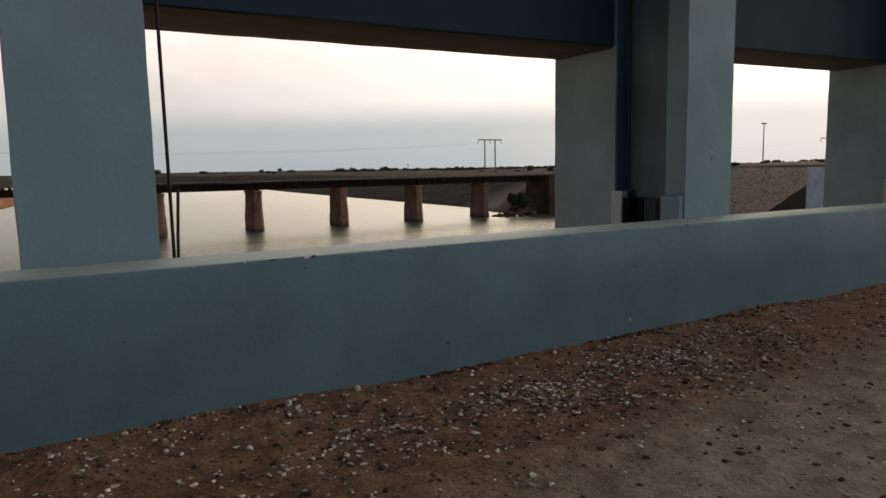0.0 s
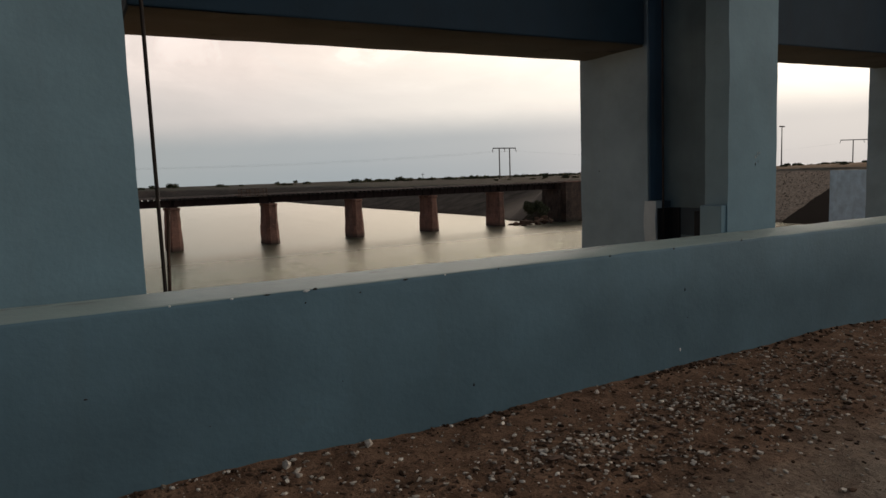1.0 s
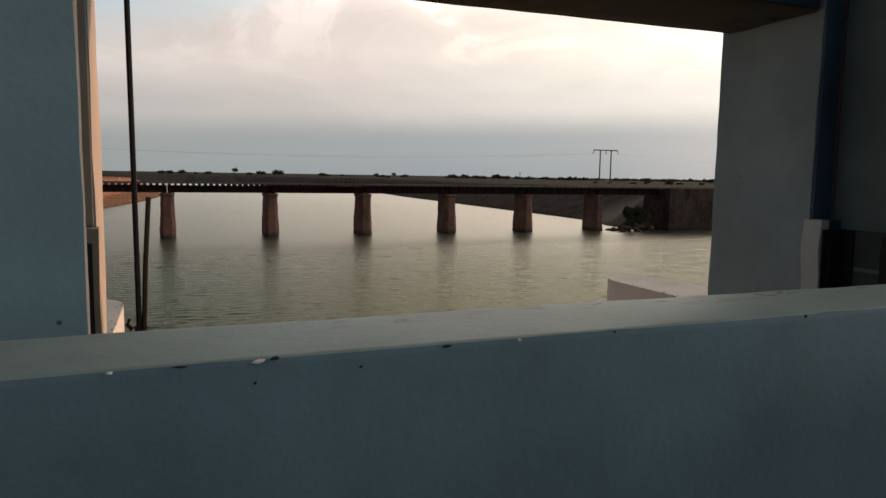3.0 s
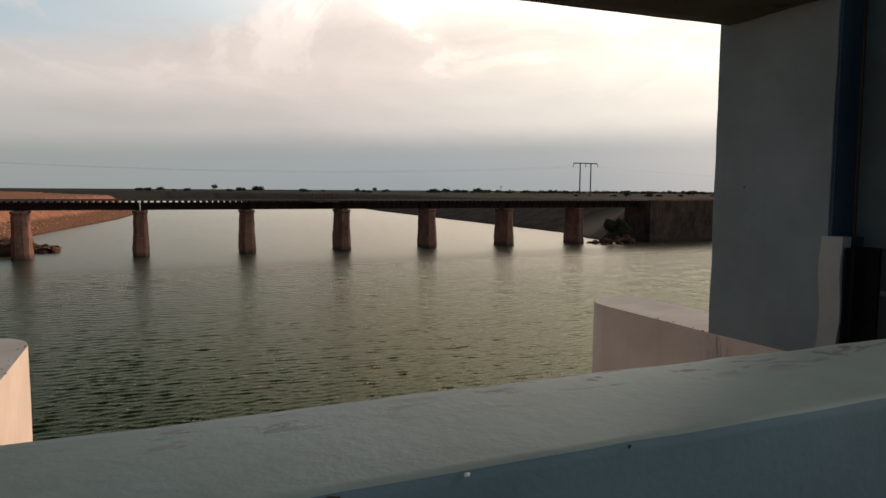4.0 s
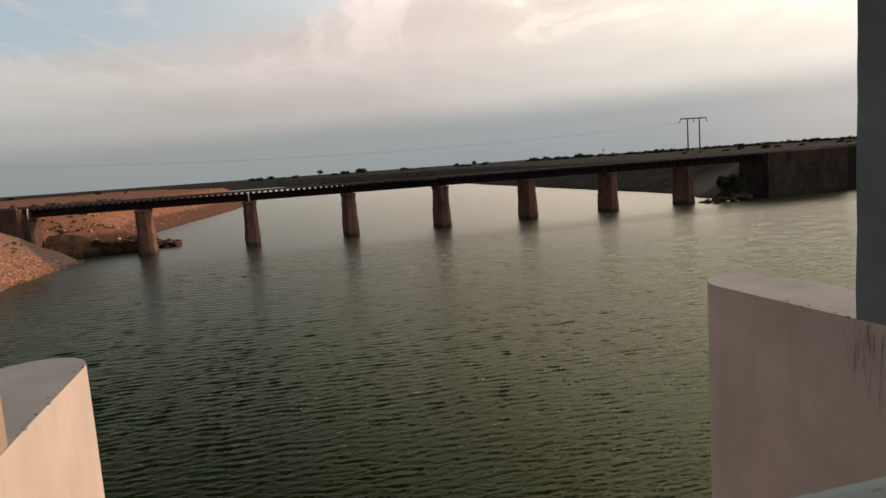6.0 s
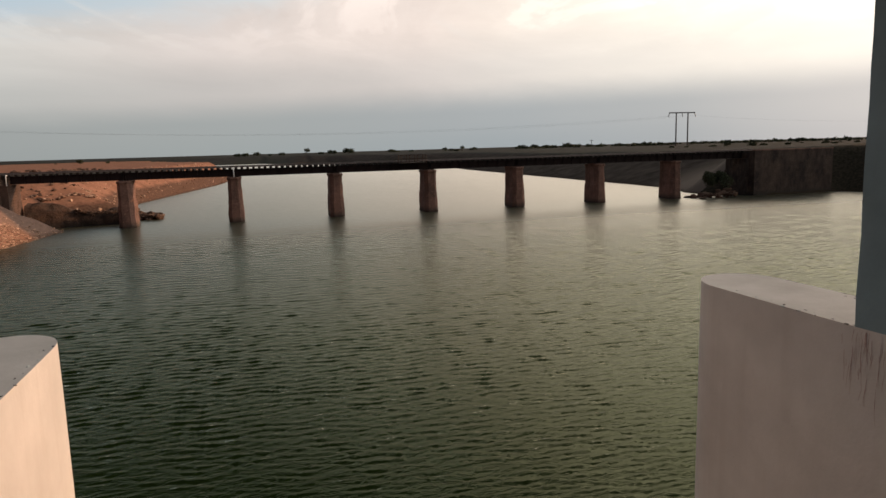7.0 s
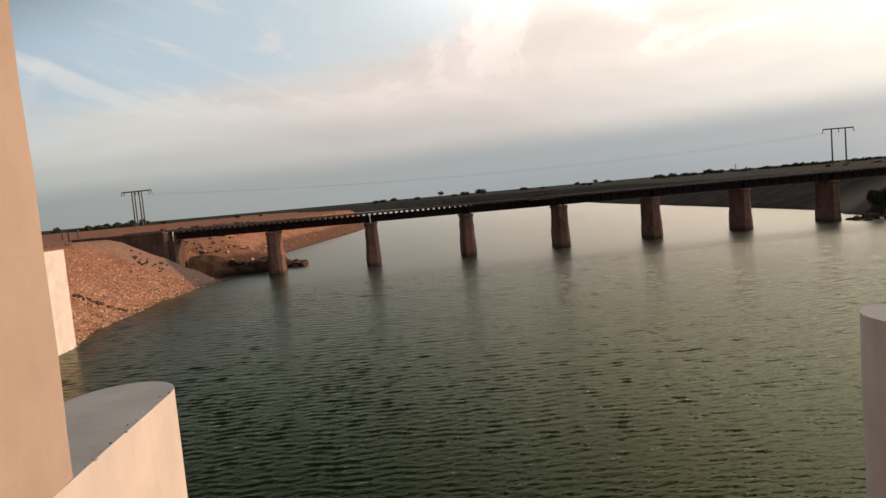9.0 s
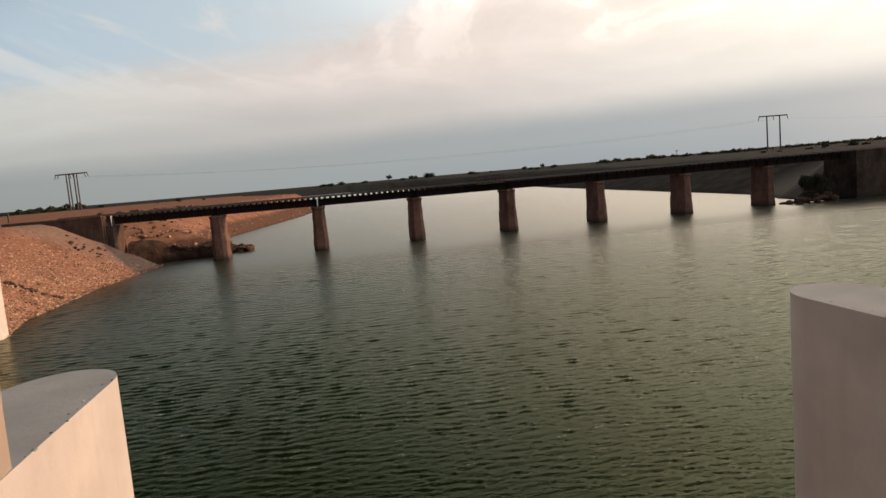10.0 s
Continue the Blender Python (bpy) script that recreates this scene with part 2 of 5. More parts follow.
def masonry(name, colour, dark):
    """Coursed weathered brick or stone facing with recessed joints and a wet foot."""
    m, N, b = material(name, 0.9)
    p = place(N)
    sep = N.add("ShaderNodeSeparateXYZ")
    N.link(p, sep.inputs[0])
    comb = N.add("ShaderNodeCombineXYZ")
    N.link(N.math("ADD", sep.outputs[0], sep.outputs[1]), comb.inputs[0])
    N.link(sep.outputs[2], comb.inputs[1])
    br = N.add("ShaderNodeTexBrick")
    br.inputs["Scale"].default_value = 1.0
    br.inputs["Mortar Size"].default_value = 0.02
    br.inputs["Brick Width"].default_value = 0.6
    br.inputs["Row Height"].default_value = 0.28
    br.inputs["Color1"].default_value = (*colour, 1)
    br.inputs["Color2"].default_value = (*(c * 0.88 for c in colour), 1)
    br.inputs["Mortar"].default_value = (*(c * 0.78 for c in colour), 1)
    N.link(comb.outputs[0], br.inputs["Vector"])
    tone = N.noise(N.mapping(p, (1.0, 1.0, 0.45)), 0.9, 7, 0.68)
    c = N.mix(N.ramp(tone, [(0.40, 0.0), (0.62, 0.9)]), br.outputs[0], dark)
    c = N.mix(N.ramp(N.noise(p, 2.6, 5, 0.7), [(0.56, 0.0), (0.70, 0.6)]), c, tuple(min(1, k * 1.35) for k in colour))
    # tide mark of wet stone above the water line
    mr = N.add("ShaderNodeMapRange")
    mr.inputs[1].default_value, mr.inputs[2].default_value = WATER + 0.35, WATER + 0.85
    mr.inputs[3].default_value, mr.inputs[4].default_value = 0.75, 0.0
    N.link(N.math("ADD", sep.outputs[2], N.math("MULTIPLY", tone, 0.4)), mr.inputs[0])
    c = N.mix(mr.outputs[0], c, (0.03, 0.028, 0.022))
    N.link(c, b.inputs["Base Color"])
    bump(N, b, N.math("ADD", N.math("MULTIPLY", br.outputs[1], -0.6), tone), 0.6, 0.06)
    return m


WATER = -5.44


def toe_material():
    """Brown earth darkened for the shade under the span, black with wet at the water line."""
    m, N, b = material("shaded_brown_earth", 0.95)
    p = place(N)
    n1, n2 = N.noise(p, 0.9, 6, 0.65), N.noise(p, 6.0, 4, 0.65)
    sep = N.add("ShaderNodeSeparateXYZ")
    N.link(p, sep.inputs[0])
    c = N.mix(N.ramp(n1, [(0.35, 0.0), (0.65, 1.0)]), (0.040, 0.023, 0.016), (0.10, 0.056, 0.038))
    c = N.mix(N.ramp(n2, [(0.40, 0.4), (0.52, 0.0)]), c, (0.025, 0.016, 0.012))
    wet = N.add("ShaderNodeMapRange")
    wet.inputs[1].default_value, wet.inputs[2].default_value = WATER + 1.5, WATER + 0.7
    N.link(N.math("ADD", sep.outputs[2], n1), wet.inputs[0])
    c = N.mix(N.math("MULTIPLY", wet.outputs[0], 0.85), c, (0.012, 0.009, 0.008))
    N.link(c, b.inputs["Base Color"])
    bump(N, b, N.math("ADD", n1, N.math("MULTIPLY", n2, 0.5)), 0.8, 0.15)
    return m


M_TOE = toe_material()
M_MASON = masonry("brown_masonry", (0.25, 0.132, 0.10), (0.10, 0.058, 0.046))
# pier masonry darkened, so the western abutment's shadow is in its colour
M_ABUTMENT = masonry("shadowed_abutment", (0.125, 0.072, 0.053), (0.055, 0.034, 0.027))
M_RUBBLE = masonry("dark_rubble", (0.092, 0.062, 0.049), (0.024, 0.018, 0.016))


def soil_material():
    """Red earth along the wall, greyer packed gravel on the wheel track."""
    m, N, b = material("roadside_soil", 0.95)
    b.inputs["Specular IOR Level"].default_value = 0.04
    p = place(N)
    n2, n3, n4 = N.noise(p, 5, 7, 0.7), N.noise(p, 38, 4, 0.65), N.noise(p, 2.1, 6, 0.65, 0.5)
    sep = N.add("ShaderNodeSeparateXYZ")
    N.link(p, sep.inputs[0])
    red = N.mix(N.ramp(n2, [(0.32, 0.0), (0.68, 1.0)]), (0.088, 0.048, 0.030), (0.27, 0.160, 0.104))
    grey = N.mix(N.ramp(n2, [(0.3, 0.0), (0.7, 1.0)]), (0.185, 0.142, 0.109), (0.335, 0.27, 0.216))
    mr = N.add("ShaderNodeMapRange")
    mr.inputs[1].default_value, mr.inputs[2].default_value = -1.25, -1.95
    edge = N.math("ADD", N.math("ADD", sep.outputs[1], N.math("MULTIPLY", N.math("SUBTRACT", 3.0, sep.outputs[0]), 0.08)), N.math("MULTIPLY", N.math("SUBTRACT", n4, 0.5), 0.9))
    N.link(edge, mr.inputs[0])
    c = N.mix(mr.outputs[0], red, grey)
    c = N.mix(N.ramp(n4, [(0.36, 0.55), (0.50, 0.0)]), c, (0.13, 0.075, 0.048))
    c = N.mix(N.math("MULTIPLY", N.ramp(n3, [(0.36, 0.75), (0.46, 0.0)]), N.math("SUBTRACT", 1.0, N.math("MULTIPLY", mr.outputs[0], 0.6))), c, (0.06, 0.038, 0.026))
    N.link(c, b.inputs["Base Color"])
    bump(N, b, N.math("ADD", N.math("MULTIPLY", n2, 1.5), N.math("MULTIPLY", n3, 0.5)), 0.9, 0.03)
    return m


def land_material():
    m, N, b = material("river_land", 0.95)
    b.inputs["Specular IOR Level"].default_value = 0.02
    p = place(N)
    n1, n2, n3 = N.noise(p, 0.018, 7, 0.6), N.noise(p, 0.35, 6, 0.65), N.noise(p, 3.0, 4, 0.65)
    sep = N.add("ShaderNodeSeparateXYZ")
    N.link(p, sep.inputs[0])
    sand = N.mix(N.ramp(n2, [(0.3, 0.0), (0.7, 1.0)]), (0.22, 0.108, 0.073), (0.38, 0.198, 0.135))
    sand = N.mix(N.ramp(n3, [(0.35, 0.5), (0.6, 0.0)]), sand, (0.16, 0.09, 0.06))
    scrub = N.mix(N.ramp(n2, [(0.35, 0.0), (0.65, 1.0)]), (0.027, 0.028, 0.027), (0.051, 0.051, 0.049))
    scrub = N.mix(N.ramp(n1, [(0.42, 0.0), (0.6, 0.7)]), scrub, (0.033, 0.036, 0.027))
    # the bare bund is on the west bank, scrub on the other side and upstream
    east = N.add("ShaderNodeMapRange")
    east.inputs[1].default_value, east.inputs[2].default_value = 20, 45
    N.link(sep.outputs[0], east.inputs[0])
    north = N.add("ShaderNodeMapRange")
    north.inputs[1].default_value, north.inputs[2].default_value = 455, 480
    N.link(sep.outputs[1], north.inputs[0])
    f = N.math("MAXIMUM", east.outputs[0], north.outputs[0])
    c = N.mix(f, sand, scrub)
    # bare brown bank of the eastern shore, sandy just beyond the abutment
    bare = N.add("ShaderNodeMapRange")
    bare.inputs[1].default_value, bare.inputs[2].default_value = -0.2, -0.6
    N.link(N.math("ADD", sep.outputs[2], N.math("MULTIPLY", n2, 0.6)), bare.inputs[0])
    sandy = N.add("ShaderNodeMapRange")
    sandy.inputs[1].default_value, sandy.inputs[2].default_value = 101, 90
    N.link(sep.outputs[1], sandy.inputs[0])
    shoreland = N.mix(sandy.outputs[0], N.mix(N.ramp(n2, [(0.35, 0.0), (0.65, 1.0)]), (0.022, 0.018, 0.016), (0.058, 0.045, 0.038)), (0.155, 0.125, 0.105))
    c = N.mix(N.math("MULTIPLY", east.outputs[0], bare.outputs[0]), c, shoreland)
    # brown gravel slope beside the eastern guide wall
    south = N.add("ShaderNodeMapRange")
    south.inputs[1].default_value, south.inputs[2].default_value = 67, 63
    N.link(sep.outputs[1], south.inputs[0])
    low = N.add("ShaderNodeMapRange")
    low.inputs[1].default_value, low.inputs[2].default_value = 1.1, 0.75
    N.link(N.math("ADD", sep.outputs[2], N.math("MULTIPLY", n2, 0.3)), low.inputs[0])
    gravel = N.mix(N.ramp(n3, [(0.35, 0.0), (0.62, 1.0)]), (0.23, 0.175, 0.135), (0.46, 0.35, 0.27))
    c = N.mix(N.math("MULTIPLY", N.math("MULTIPLY", east.outputs[0], south.outputs[0]), low.outputs[0]), c, gravel)
    # overgrown earth round the eastern abutment, with the slope's shade in its dark colour
    rank = N.add("ShaderNodeMapRange")
    rank.inputs[1].default_value, rank.inputs[2].default_value = 62, 66
    N.link(sep.outputs[1], rank.inputs[0])
    upto = N.math("LESS_THAN", N.math("ADD", sep.outputs[1], N.math("MULTIPLY", n2, 4.0)), 82.0)
    dark_earth = N.mix(N.ramp(n3, [(0.4, 0.0), (0.6, 1.0)]), (0.026, 0.024, 0.016), (0.055, 0.043, 0.032))
    c = N.mix(N.math("MULTIPLY", N.math("MULTIPLY", rank.outputs[0], upto), east.outputs[0]), c, dark_earth)
    # shade in the hollow at the eastern guide wall's end, put into the ground colour
    hollow = N.math("ADD", N.math("ADD", sep.outputs[1], N.math("MULTIPLY", sep.outputs[0], 0.46)), N.math("MULTIPLY", N.math("SUBTRACT", n2, 0.5), 1.2))
    hollow_shade = N.math("MULTIPLY", N.math("LESS_THAN", hollow, 85.0), N.math("GREATER_THAN", sep.outputs[0], 62.0))
    c = N.mix(N.math("MULTIPLY", hollow_shade, low.outputs[0]), c, (0.045, 0.034, 0.027))
    # brown lower bank of the western bund beyond the bridge, its shade painted in
    beyond = N.add("ShaderNodeMapRange")
    beyond.inputs[1].default_value, beyond.inputs[2].default_value = 77, 79
    N.link(sep.outputs[1], beyond.inputs[0])
    scarp = N.add("ShaderNodeMapRange")
    scarp.inputs[1].default_value, scarp.inputs[2].default_value = WATER + 2.9, WATER + 2.4
    N.link(N.math("ADD", sep.outputs[2], N.math("MULTIPLY", n2, 1.2)), scarp.inputs[0])
    brown = N.mix(N.ramp(n3, [(0.35, 0.0), (0.65, 1.0)]), (0.075, 0.042, 0.030), (0.17, 0.098, 0.07))
    c = N.mix(N.math("MULTIPLY", N.math("MULTIPLY", beyond.outputs[0], scarp.outputs[0]), N.math("SUBTRACT", 1.0, f)), c, brown)
    # smooth greyer apron of plastered stone beside the western abutment
    apron = N.add("ShaderNodeMapRange")
    apron.inputs[1].default_value, apron.inputs[2].default_value = 68.0, 70.5
    N.link(N.math("ADD", N.math("ADD", sep.outputs[1], N.math("MULTIPLY", N.math("SUBTRACT", sep.outputs[2], WATER), 0.8)), N.math("MULTIPLY", n2, 1.5)), apron.inputs[0])
    near_side = N.math("MULTIPLY", N.math("LESS_THAN", sep.outputs[1], 76.5), N.math("LESS_THAN", sep.outputs[0], 0.0))
    c = N.mix(N.math("MULTIPLY", N.math("MULTIPLY", apron.outputs[0], near_side), 0.8), c, N.mix(N.ramp(n3, [(0.35, 0.0), (0.65, 1.0)]), (0.20, 0.135, 0.108), (0.29, 0.20, 0.165)))
    wet = N.add("ShaderNodeMapRange")
    wet.inputs[1].default_value, wet.inputs[2].default_value = WATER + 0.1, WATER + 0.45
    wet.inputs[3].default_value, wet.inputs[4].default_value = 0.75, 0.0
    N.link(N.math("ADD", sep.outputs[2], N.math("MULTIPLY", n3, 0.2)), wet.inputs[0])
    c = N.mix(wet.outputs[0], c, (0.05, 0.036, 0.026))
    N.link(c, b.inputs["Base Color"])
    bump(N, b, N.math("ADD", n3, N.math("MULTIPLY", n2, 2.0)), 0.22, 0.10)
    return m


def water_material():
    """Turbid green body under a clear gloss that strengthens towards grazing view."""
    m, N, b = material("river_water", 1.0)
    b.inputs["Specular IOR Level"].default_value = 0.0
    p = place(N)
    murk = N.noise(p, 0.03, 5, 0.6)
    c = N.mix(N.ramp(murk, [(0.3, 0.0), (0.7, 1.0)]), (0.0055, 0.0120, 0.0008), (0.0080, 0.0160, 0.0013))
    N.link(c, b.inputs["Base Color"])
    w2 = N.noise(N.mapping(p, (1.9, 4.6, 1), (0, 0, -6)), 1.0, 3, 0.6, 0.9)
    w4 = N.noise(N.mapping(p, (6.0, 10.0, 1)), 1.0, 2, 0.6, 0.5)
    sep = N.add("ShaderNodeSeparateXYZ")
    N.link(p, sep.inputs[0])
    calm = N.add("ShaderNodeMapRange")
    calm.inputs[1].default_value, calm.inputs[2].default_value = 18, 60
    calm.inputs[3].default_value, calm.inputs[4].default_value = 1.0, 0.35
    N.link(sep.outputs[1], calm.inputs[0])
    bump(N, b, N.math("MULTIPLY", N.math("ADD", w2, N.math("MULTIPLY", w4, 0.25)), calm.outputs[0]), 0.45, 0.06)
    ripple = b.inputs["Normal"].links[0].from_socket
    gloss = N.add("ShaderNodeBsdfGlossy")
    spread = N.add("ShaderNodeMapRange")
    spread.inputs[1].default_value, spread.inputs[2].default_value = 14, 62
    spread.inputs[3].default_value, spread.inputs[4].default_value = 0.045, 0.28
    N.link(sep.outputs[1], spread.inputs[0])
    N.link(spread.outputs[0], gloss.inputs["Roughness"])
    N.link(ripple, gloss.inputs["Normal"])
    facing = N.add("ShaderNodeLayerWeight")
    facing.inputs["Blend"].default_value = 0.5
    N.link(ripple, facing.inputs["Normal"])
    N.link(N.mix(N.ramp(facing.outputs["Facing"], [(0.6, 0.0), (0.9, 1.0)]), (0.90, 0.95, 0.62), (0.99, 0.945, 0.85)), gloss.inputs["Color"])
    fac = N.ramp(facing.outputs["Facing"], [(0.0, 0.008), (0.5, 0.020), (0.66, 0.047), (0.76, 0.138), (0.84, 0.25), (0.91, 0.42), (0.96, 0.61), (1.0, 0.92)])
    both = N.add("ShaderNodeMixShader")
    N.link(fac, both.inputs[0])
    N.link(b.outputs[0], both.inputs[1])
    N.link(gloss.outputs[0], both.inputs[2])
    N.link(both.outputs[0], m.node_tree.nodes["Material Output"].inputs["Surface"])
    return m


M_SOIL, M_LAND, M_WATER = soil_material(), land_material(), water_material()


def stone_material(name, c1, c2):
    m, N, b = material(name, 0.9)
    b.inputs["Specular IOR Level"].default_value = 0.08
    r = N.add("ShaderNodeNewGeometry").outputs["Random Per Island"]
    p = place(N)
    n = N.noise(p, 14, 5, 0.6)
    c = N.mix(r, c1, c2)
    c = N.mix(N.ramp(n, [(0.3, 0.45), (0.6, 0.0)]), c, tuple(k * 0.4 for k in c1))
    N.link(c, b.inputs["Base Color"])
    bump(N, b, n, 0.5, 0.02)
    return m


M_PEBBLE = stone_material("pebbles", (0.19, 0.145, 0.11), (0.84, 0.74, 0.63))
M_CLOD = stone_material("soil_clods", (0.025, 0.014, 0.009), (0.17, 0.10, 0.065))
M_PITCH = stone_material("pitching_stone", (0.18, 0.098, 0.066), (0.80, 0.53, 0.38))
M_GRAVEL = stone_material("bank_gravel", (0.16, 0.125, 0.098), (0.58, 0.45, 0.35))
M_BOULDER = stone_material("dark_boulders", (0.075, 0.045, 0.033), (0.21, 0.135, 0.10))


def leaf_material():
    m, N, b = material("scrub_leaves", 0.9)
    r = N.add("ShaderNodeNewGeometry").outputs["Random Per Island"]
    N.link(N.mix(r, (0.035, 0.042, 0.022), (0.075, 0.085, 0.045)), b.inputs["Base Color"])
    return m


M_LEAF = leaf_material()

# ---- building helpers ----


def part(name, bm, mat, parent=None, label="", smooth=False):
    me = bpy.data.meshes.new(name)
    bmesh.ops.recalc_face_normals(bm, faces=bm.faces)
    bm.to_mesh(me)
    bm.free()
    if smooth:
        me.shade_smooth()
    for k in (mat if isinstance(mat, (list, tuple)) else [mat]):
        me.materials.append(k)
    ob = new(name, me)
    ob.parent = parent
    if label:
        tagged(ob, label)
    return ob


def thing(name, at, label, category, group="", kind=""):
    ob = new(name)
    ob.location = at
    ob.empty_display_size = 0.3
    return tagged(ob, label, category, group, kind)


def shared(name, mesh_ob, parent, m):
    """Another object on the same mesh."""
    o = new(name, mesh_ob.data)
    o.parent = parent
    o.matrix_basis = m
    return o


def hexa(bm, lo, hi, top=1.0, mat=0):
    """A box from lo to hi whose top shrinks about its middle."""
    (x0, y0, z0), (x1, y1, z1) = lo, hi
    cx, cy = (x0 + x1) / 2, (y0 + y1) / 2
    vs = []
    for z, k in ((z0, 1.0), (z1, top)):
        for x, y in ((x0, y0), (x1, y0), (x1, y1), (x0, y1)):
            vs.append(bm.verts.new((cx + (x - cx) * k, cy + (y - cy) * k, z)))
    fs = [bm.faces.new([vs[i] for i in q]) for q in ((3, 2, 1, 0), (4, 5, 6, 7), (0, 1, 5, 4), (1, 2, 6, 5), (2, 3, 7, 6), (3, 0, 4, 7))]
    for f in fs:
        f.material_index = mat
    return vs


def bevel(bm, width, segments=2):
    es = [e for e in bm.edges if len(e.link_faces) == 2 and e.calc_face_angle(0) > 0.5]
    bmesh.ops.bevel(bm, geom=es, offset=width, segments=segments, profile=0.6, affect="EDGES")


def box(lo, hi, width=0.01, top=1.0):
    bm = bmesh.new()
    hexa(bm, lo, hi, top)
    bmesh.ops.recalc_face_normals(bm, faces=bm.faces)
    if width:
        bevel(bm, width)
    return bm


def tube(bm, pts, r, n=8, r1=None):
    """A round rod along a row of points."""
    rings = []
    pts = [Vector(p) for p in pts]
    for i, p in enumerate(pts):
        d = (pts[min(i + 1, len(pts) - 1)] - pts[max(i - 1, 0)]).normalized()
        a = d.orthogonal().normalized() if abs(d.z) > 0.9 else d.cross(Vector((0, 0, 1))).normalized()
        b = d.cross(a)
        k = r if r1 is None else r + (r1 - r) * i / max(1, len(pts) - 1)
        rings.append([bm.verts.new(p + (a * math.cos(t) + b * math.sin(t)) * k) for t in [2 * math.pi * j / n for j in range(n)]])
    for u, v in zip(rings, rings[1:]):
        for j in range(n):
            bm.faces.new((u[j], u[(j + 1) % n], v[(j + 1) % n], v[j]))
    bm.faces.new(rings[0][::-1])
    bm.faces.new(rings[-1])


def prism(bm, outline, levels, jitter=0.0, scale=None, top_mat=0):
    """A wall that rises over an outline, with slightly uneven arrises."""
    rings = []
    cx = sum(p[0] for p in outline) / len(outline)
    cy = sum(p[1] for p in outline) / len(outline)
    for i, z in enumerate(levels):
        k = 1.0 if scale is None else scale[i]
        ring = []
        for x, y in outline:
            v = Vector((cx + (x - cx) * k, cy + (y - cy) * k, z))
            if jitter:
                n = noise.noise_vector(v * 2.3) * jitter
                v += Vector((n.x, n.y, 0))
            ring.append(bm.verts.new(v))
        rings.append(ring)
    n = len(outline)
    for u, v in zip(rings, rings[1:]):
        for j in range(n):
            bm.faces.new((u[j], u[(j + 1) % n], v[(j + 1) % n], v[j]))
    bm.faces.new(rings[0][::-1])
    f = bm.faces.new(rings[-1])
    f.material_index = top_mat


def steps(a, b, d):
    n = max(1, round((b - a) / d))
    return [a + (b - a) * i / n for i in range(n + 1)]


ROCK = bmesh.new()
bmesh.ops.create_icosphere(ROCK, subdivisions=1, radius=1)
ROCK_V = np.array([v.co[:] for v in ROCK.verts])
ROCK_F = np.array([[v.index for v in f.verts] for f in ROCK.faces])
ROCK.free()


def rock_field(name, mat, centres, sizes, rng, parent=None, flat=0.6):
    """Many small angular stones joined in one mesh."""
    n = len(centres)
    V = np.repeat(ROCK_V[None], n, 0) * (1 + rng.uniform(-0.42, 0.34, (n, len(ROCK_V), 1)))
    V *= rng.uniform(0.5, 1.4, (n, 1, 3)) * np.array([1, 1, flat])
    a = rng.uniform(0, 2 * np.pi, n)
    x, y = V[..., 0].copy(), V[..., 1].copy()
    V[..., 0] = x * np.cos(a)[:, None] - y * np.sin(a)[:, None]
    V[..., 1] = x * np.sin(a)[:, None] + y * np.cos(a)[:, None]
    V = V * np.asarray(sizes)[:, None, None] + np.asarray(centres)[:, None, :]
    F = (ROCK_F[None] + (np.arange(n) * len(ROCK_V))[:, None, None]).reshape(-1, 3)
    me = bpy.data.meshes.new(name)
    me.from_pydata(V.reshape(-1, 3).tolist(), [], F.tolist())
    me.materials.append(mat)
    ob = new(name, me)
    ob.parent = parent
    return ob


# ---- water and land ----
RIVER = [(-16.5, -300), (-16.5, 41), (-17.8, 46), (-17.9, 60), (-16.4, 70), (-15.9, 74), (-19.6, 76.5), (-19.4, 79), (-14.5, 82.5), (-9.8, 84.6), (-12.5, 90), (-14.5, 100), (-14.7, 113), (-12, 131), (-6, 170), (-3, 203),
         (-3, 235), (-20, 300), (-45, 400), (-90, 455), (-700, 470), (-700, 500), (-150, 510), (0, 520), (40, 470), (58, 400), (60, 340), (78, 288), (71, 212), (67, 138), (65, 97),
         (61, 83), (60.5, 77), (66.0, 72.6), (77.2, 72.4), (82, 62), (79, 52), (77, 42), (62, 4), (62, -300)]


def shore(x, y):
    """Signed distance from the river's edge: positive on land."""
    P = np.array(RIVER, float)
    Q = np.roll(P, -1, 0)
    best = np.full(x.shape, 1e9)
    inside = np.zeros(x.shape, bool)
    for (x0, y0), (x1, y1) in zip(P, Q):
        dx, dy = x1 - x0, y1 - y0
        t = np.clip(((x - x0) * dx + (y - y0) * dy) / (dx * dx + dy * dy), 0, 1)
        best = np.minimum(best, np.hypot(x - x0 - t * dx, y - y0 - t * dy))
        if dy:
            inside ^= ((y0 > y) != (y1 > y)) & (x < dx * (y - y0) / dy + x0)
    return np.where(inside, -best, best)


def waves(x, y):
    return np.sin(x * 0.031 + 1.3 * np.sin(y * 0.017)) * np.cos(y * 0.023 + 0.7 * np.sin(x * 0.041)) + 0.5 * np.sin(x * 0.11 + y * 0.07) * np.sin(y * 0.13 - x * 0.05)


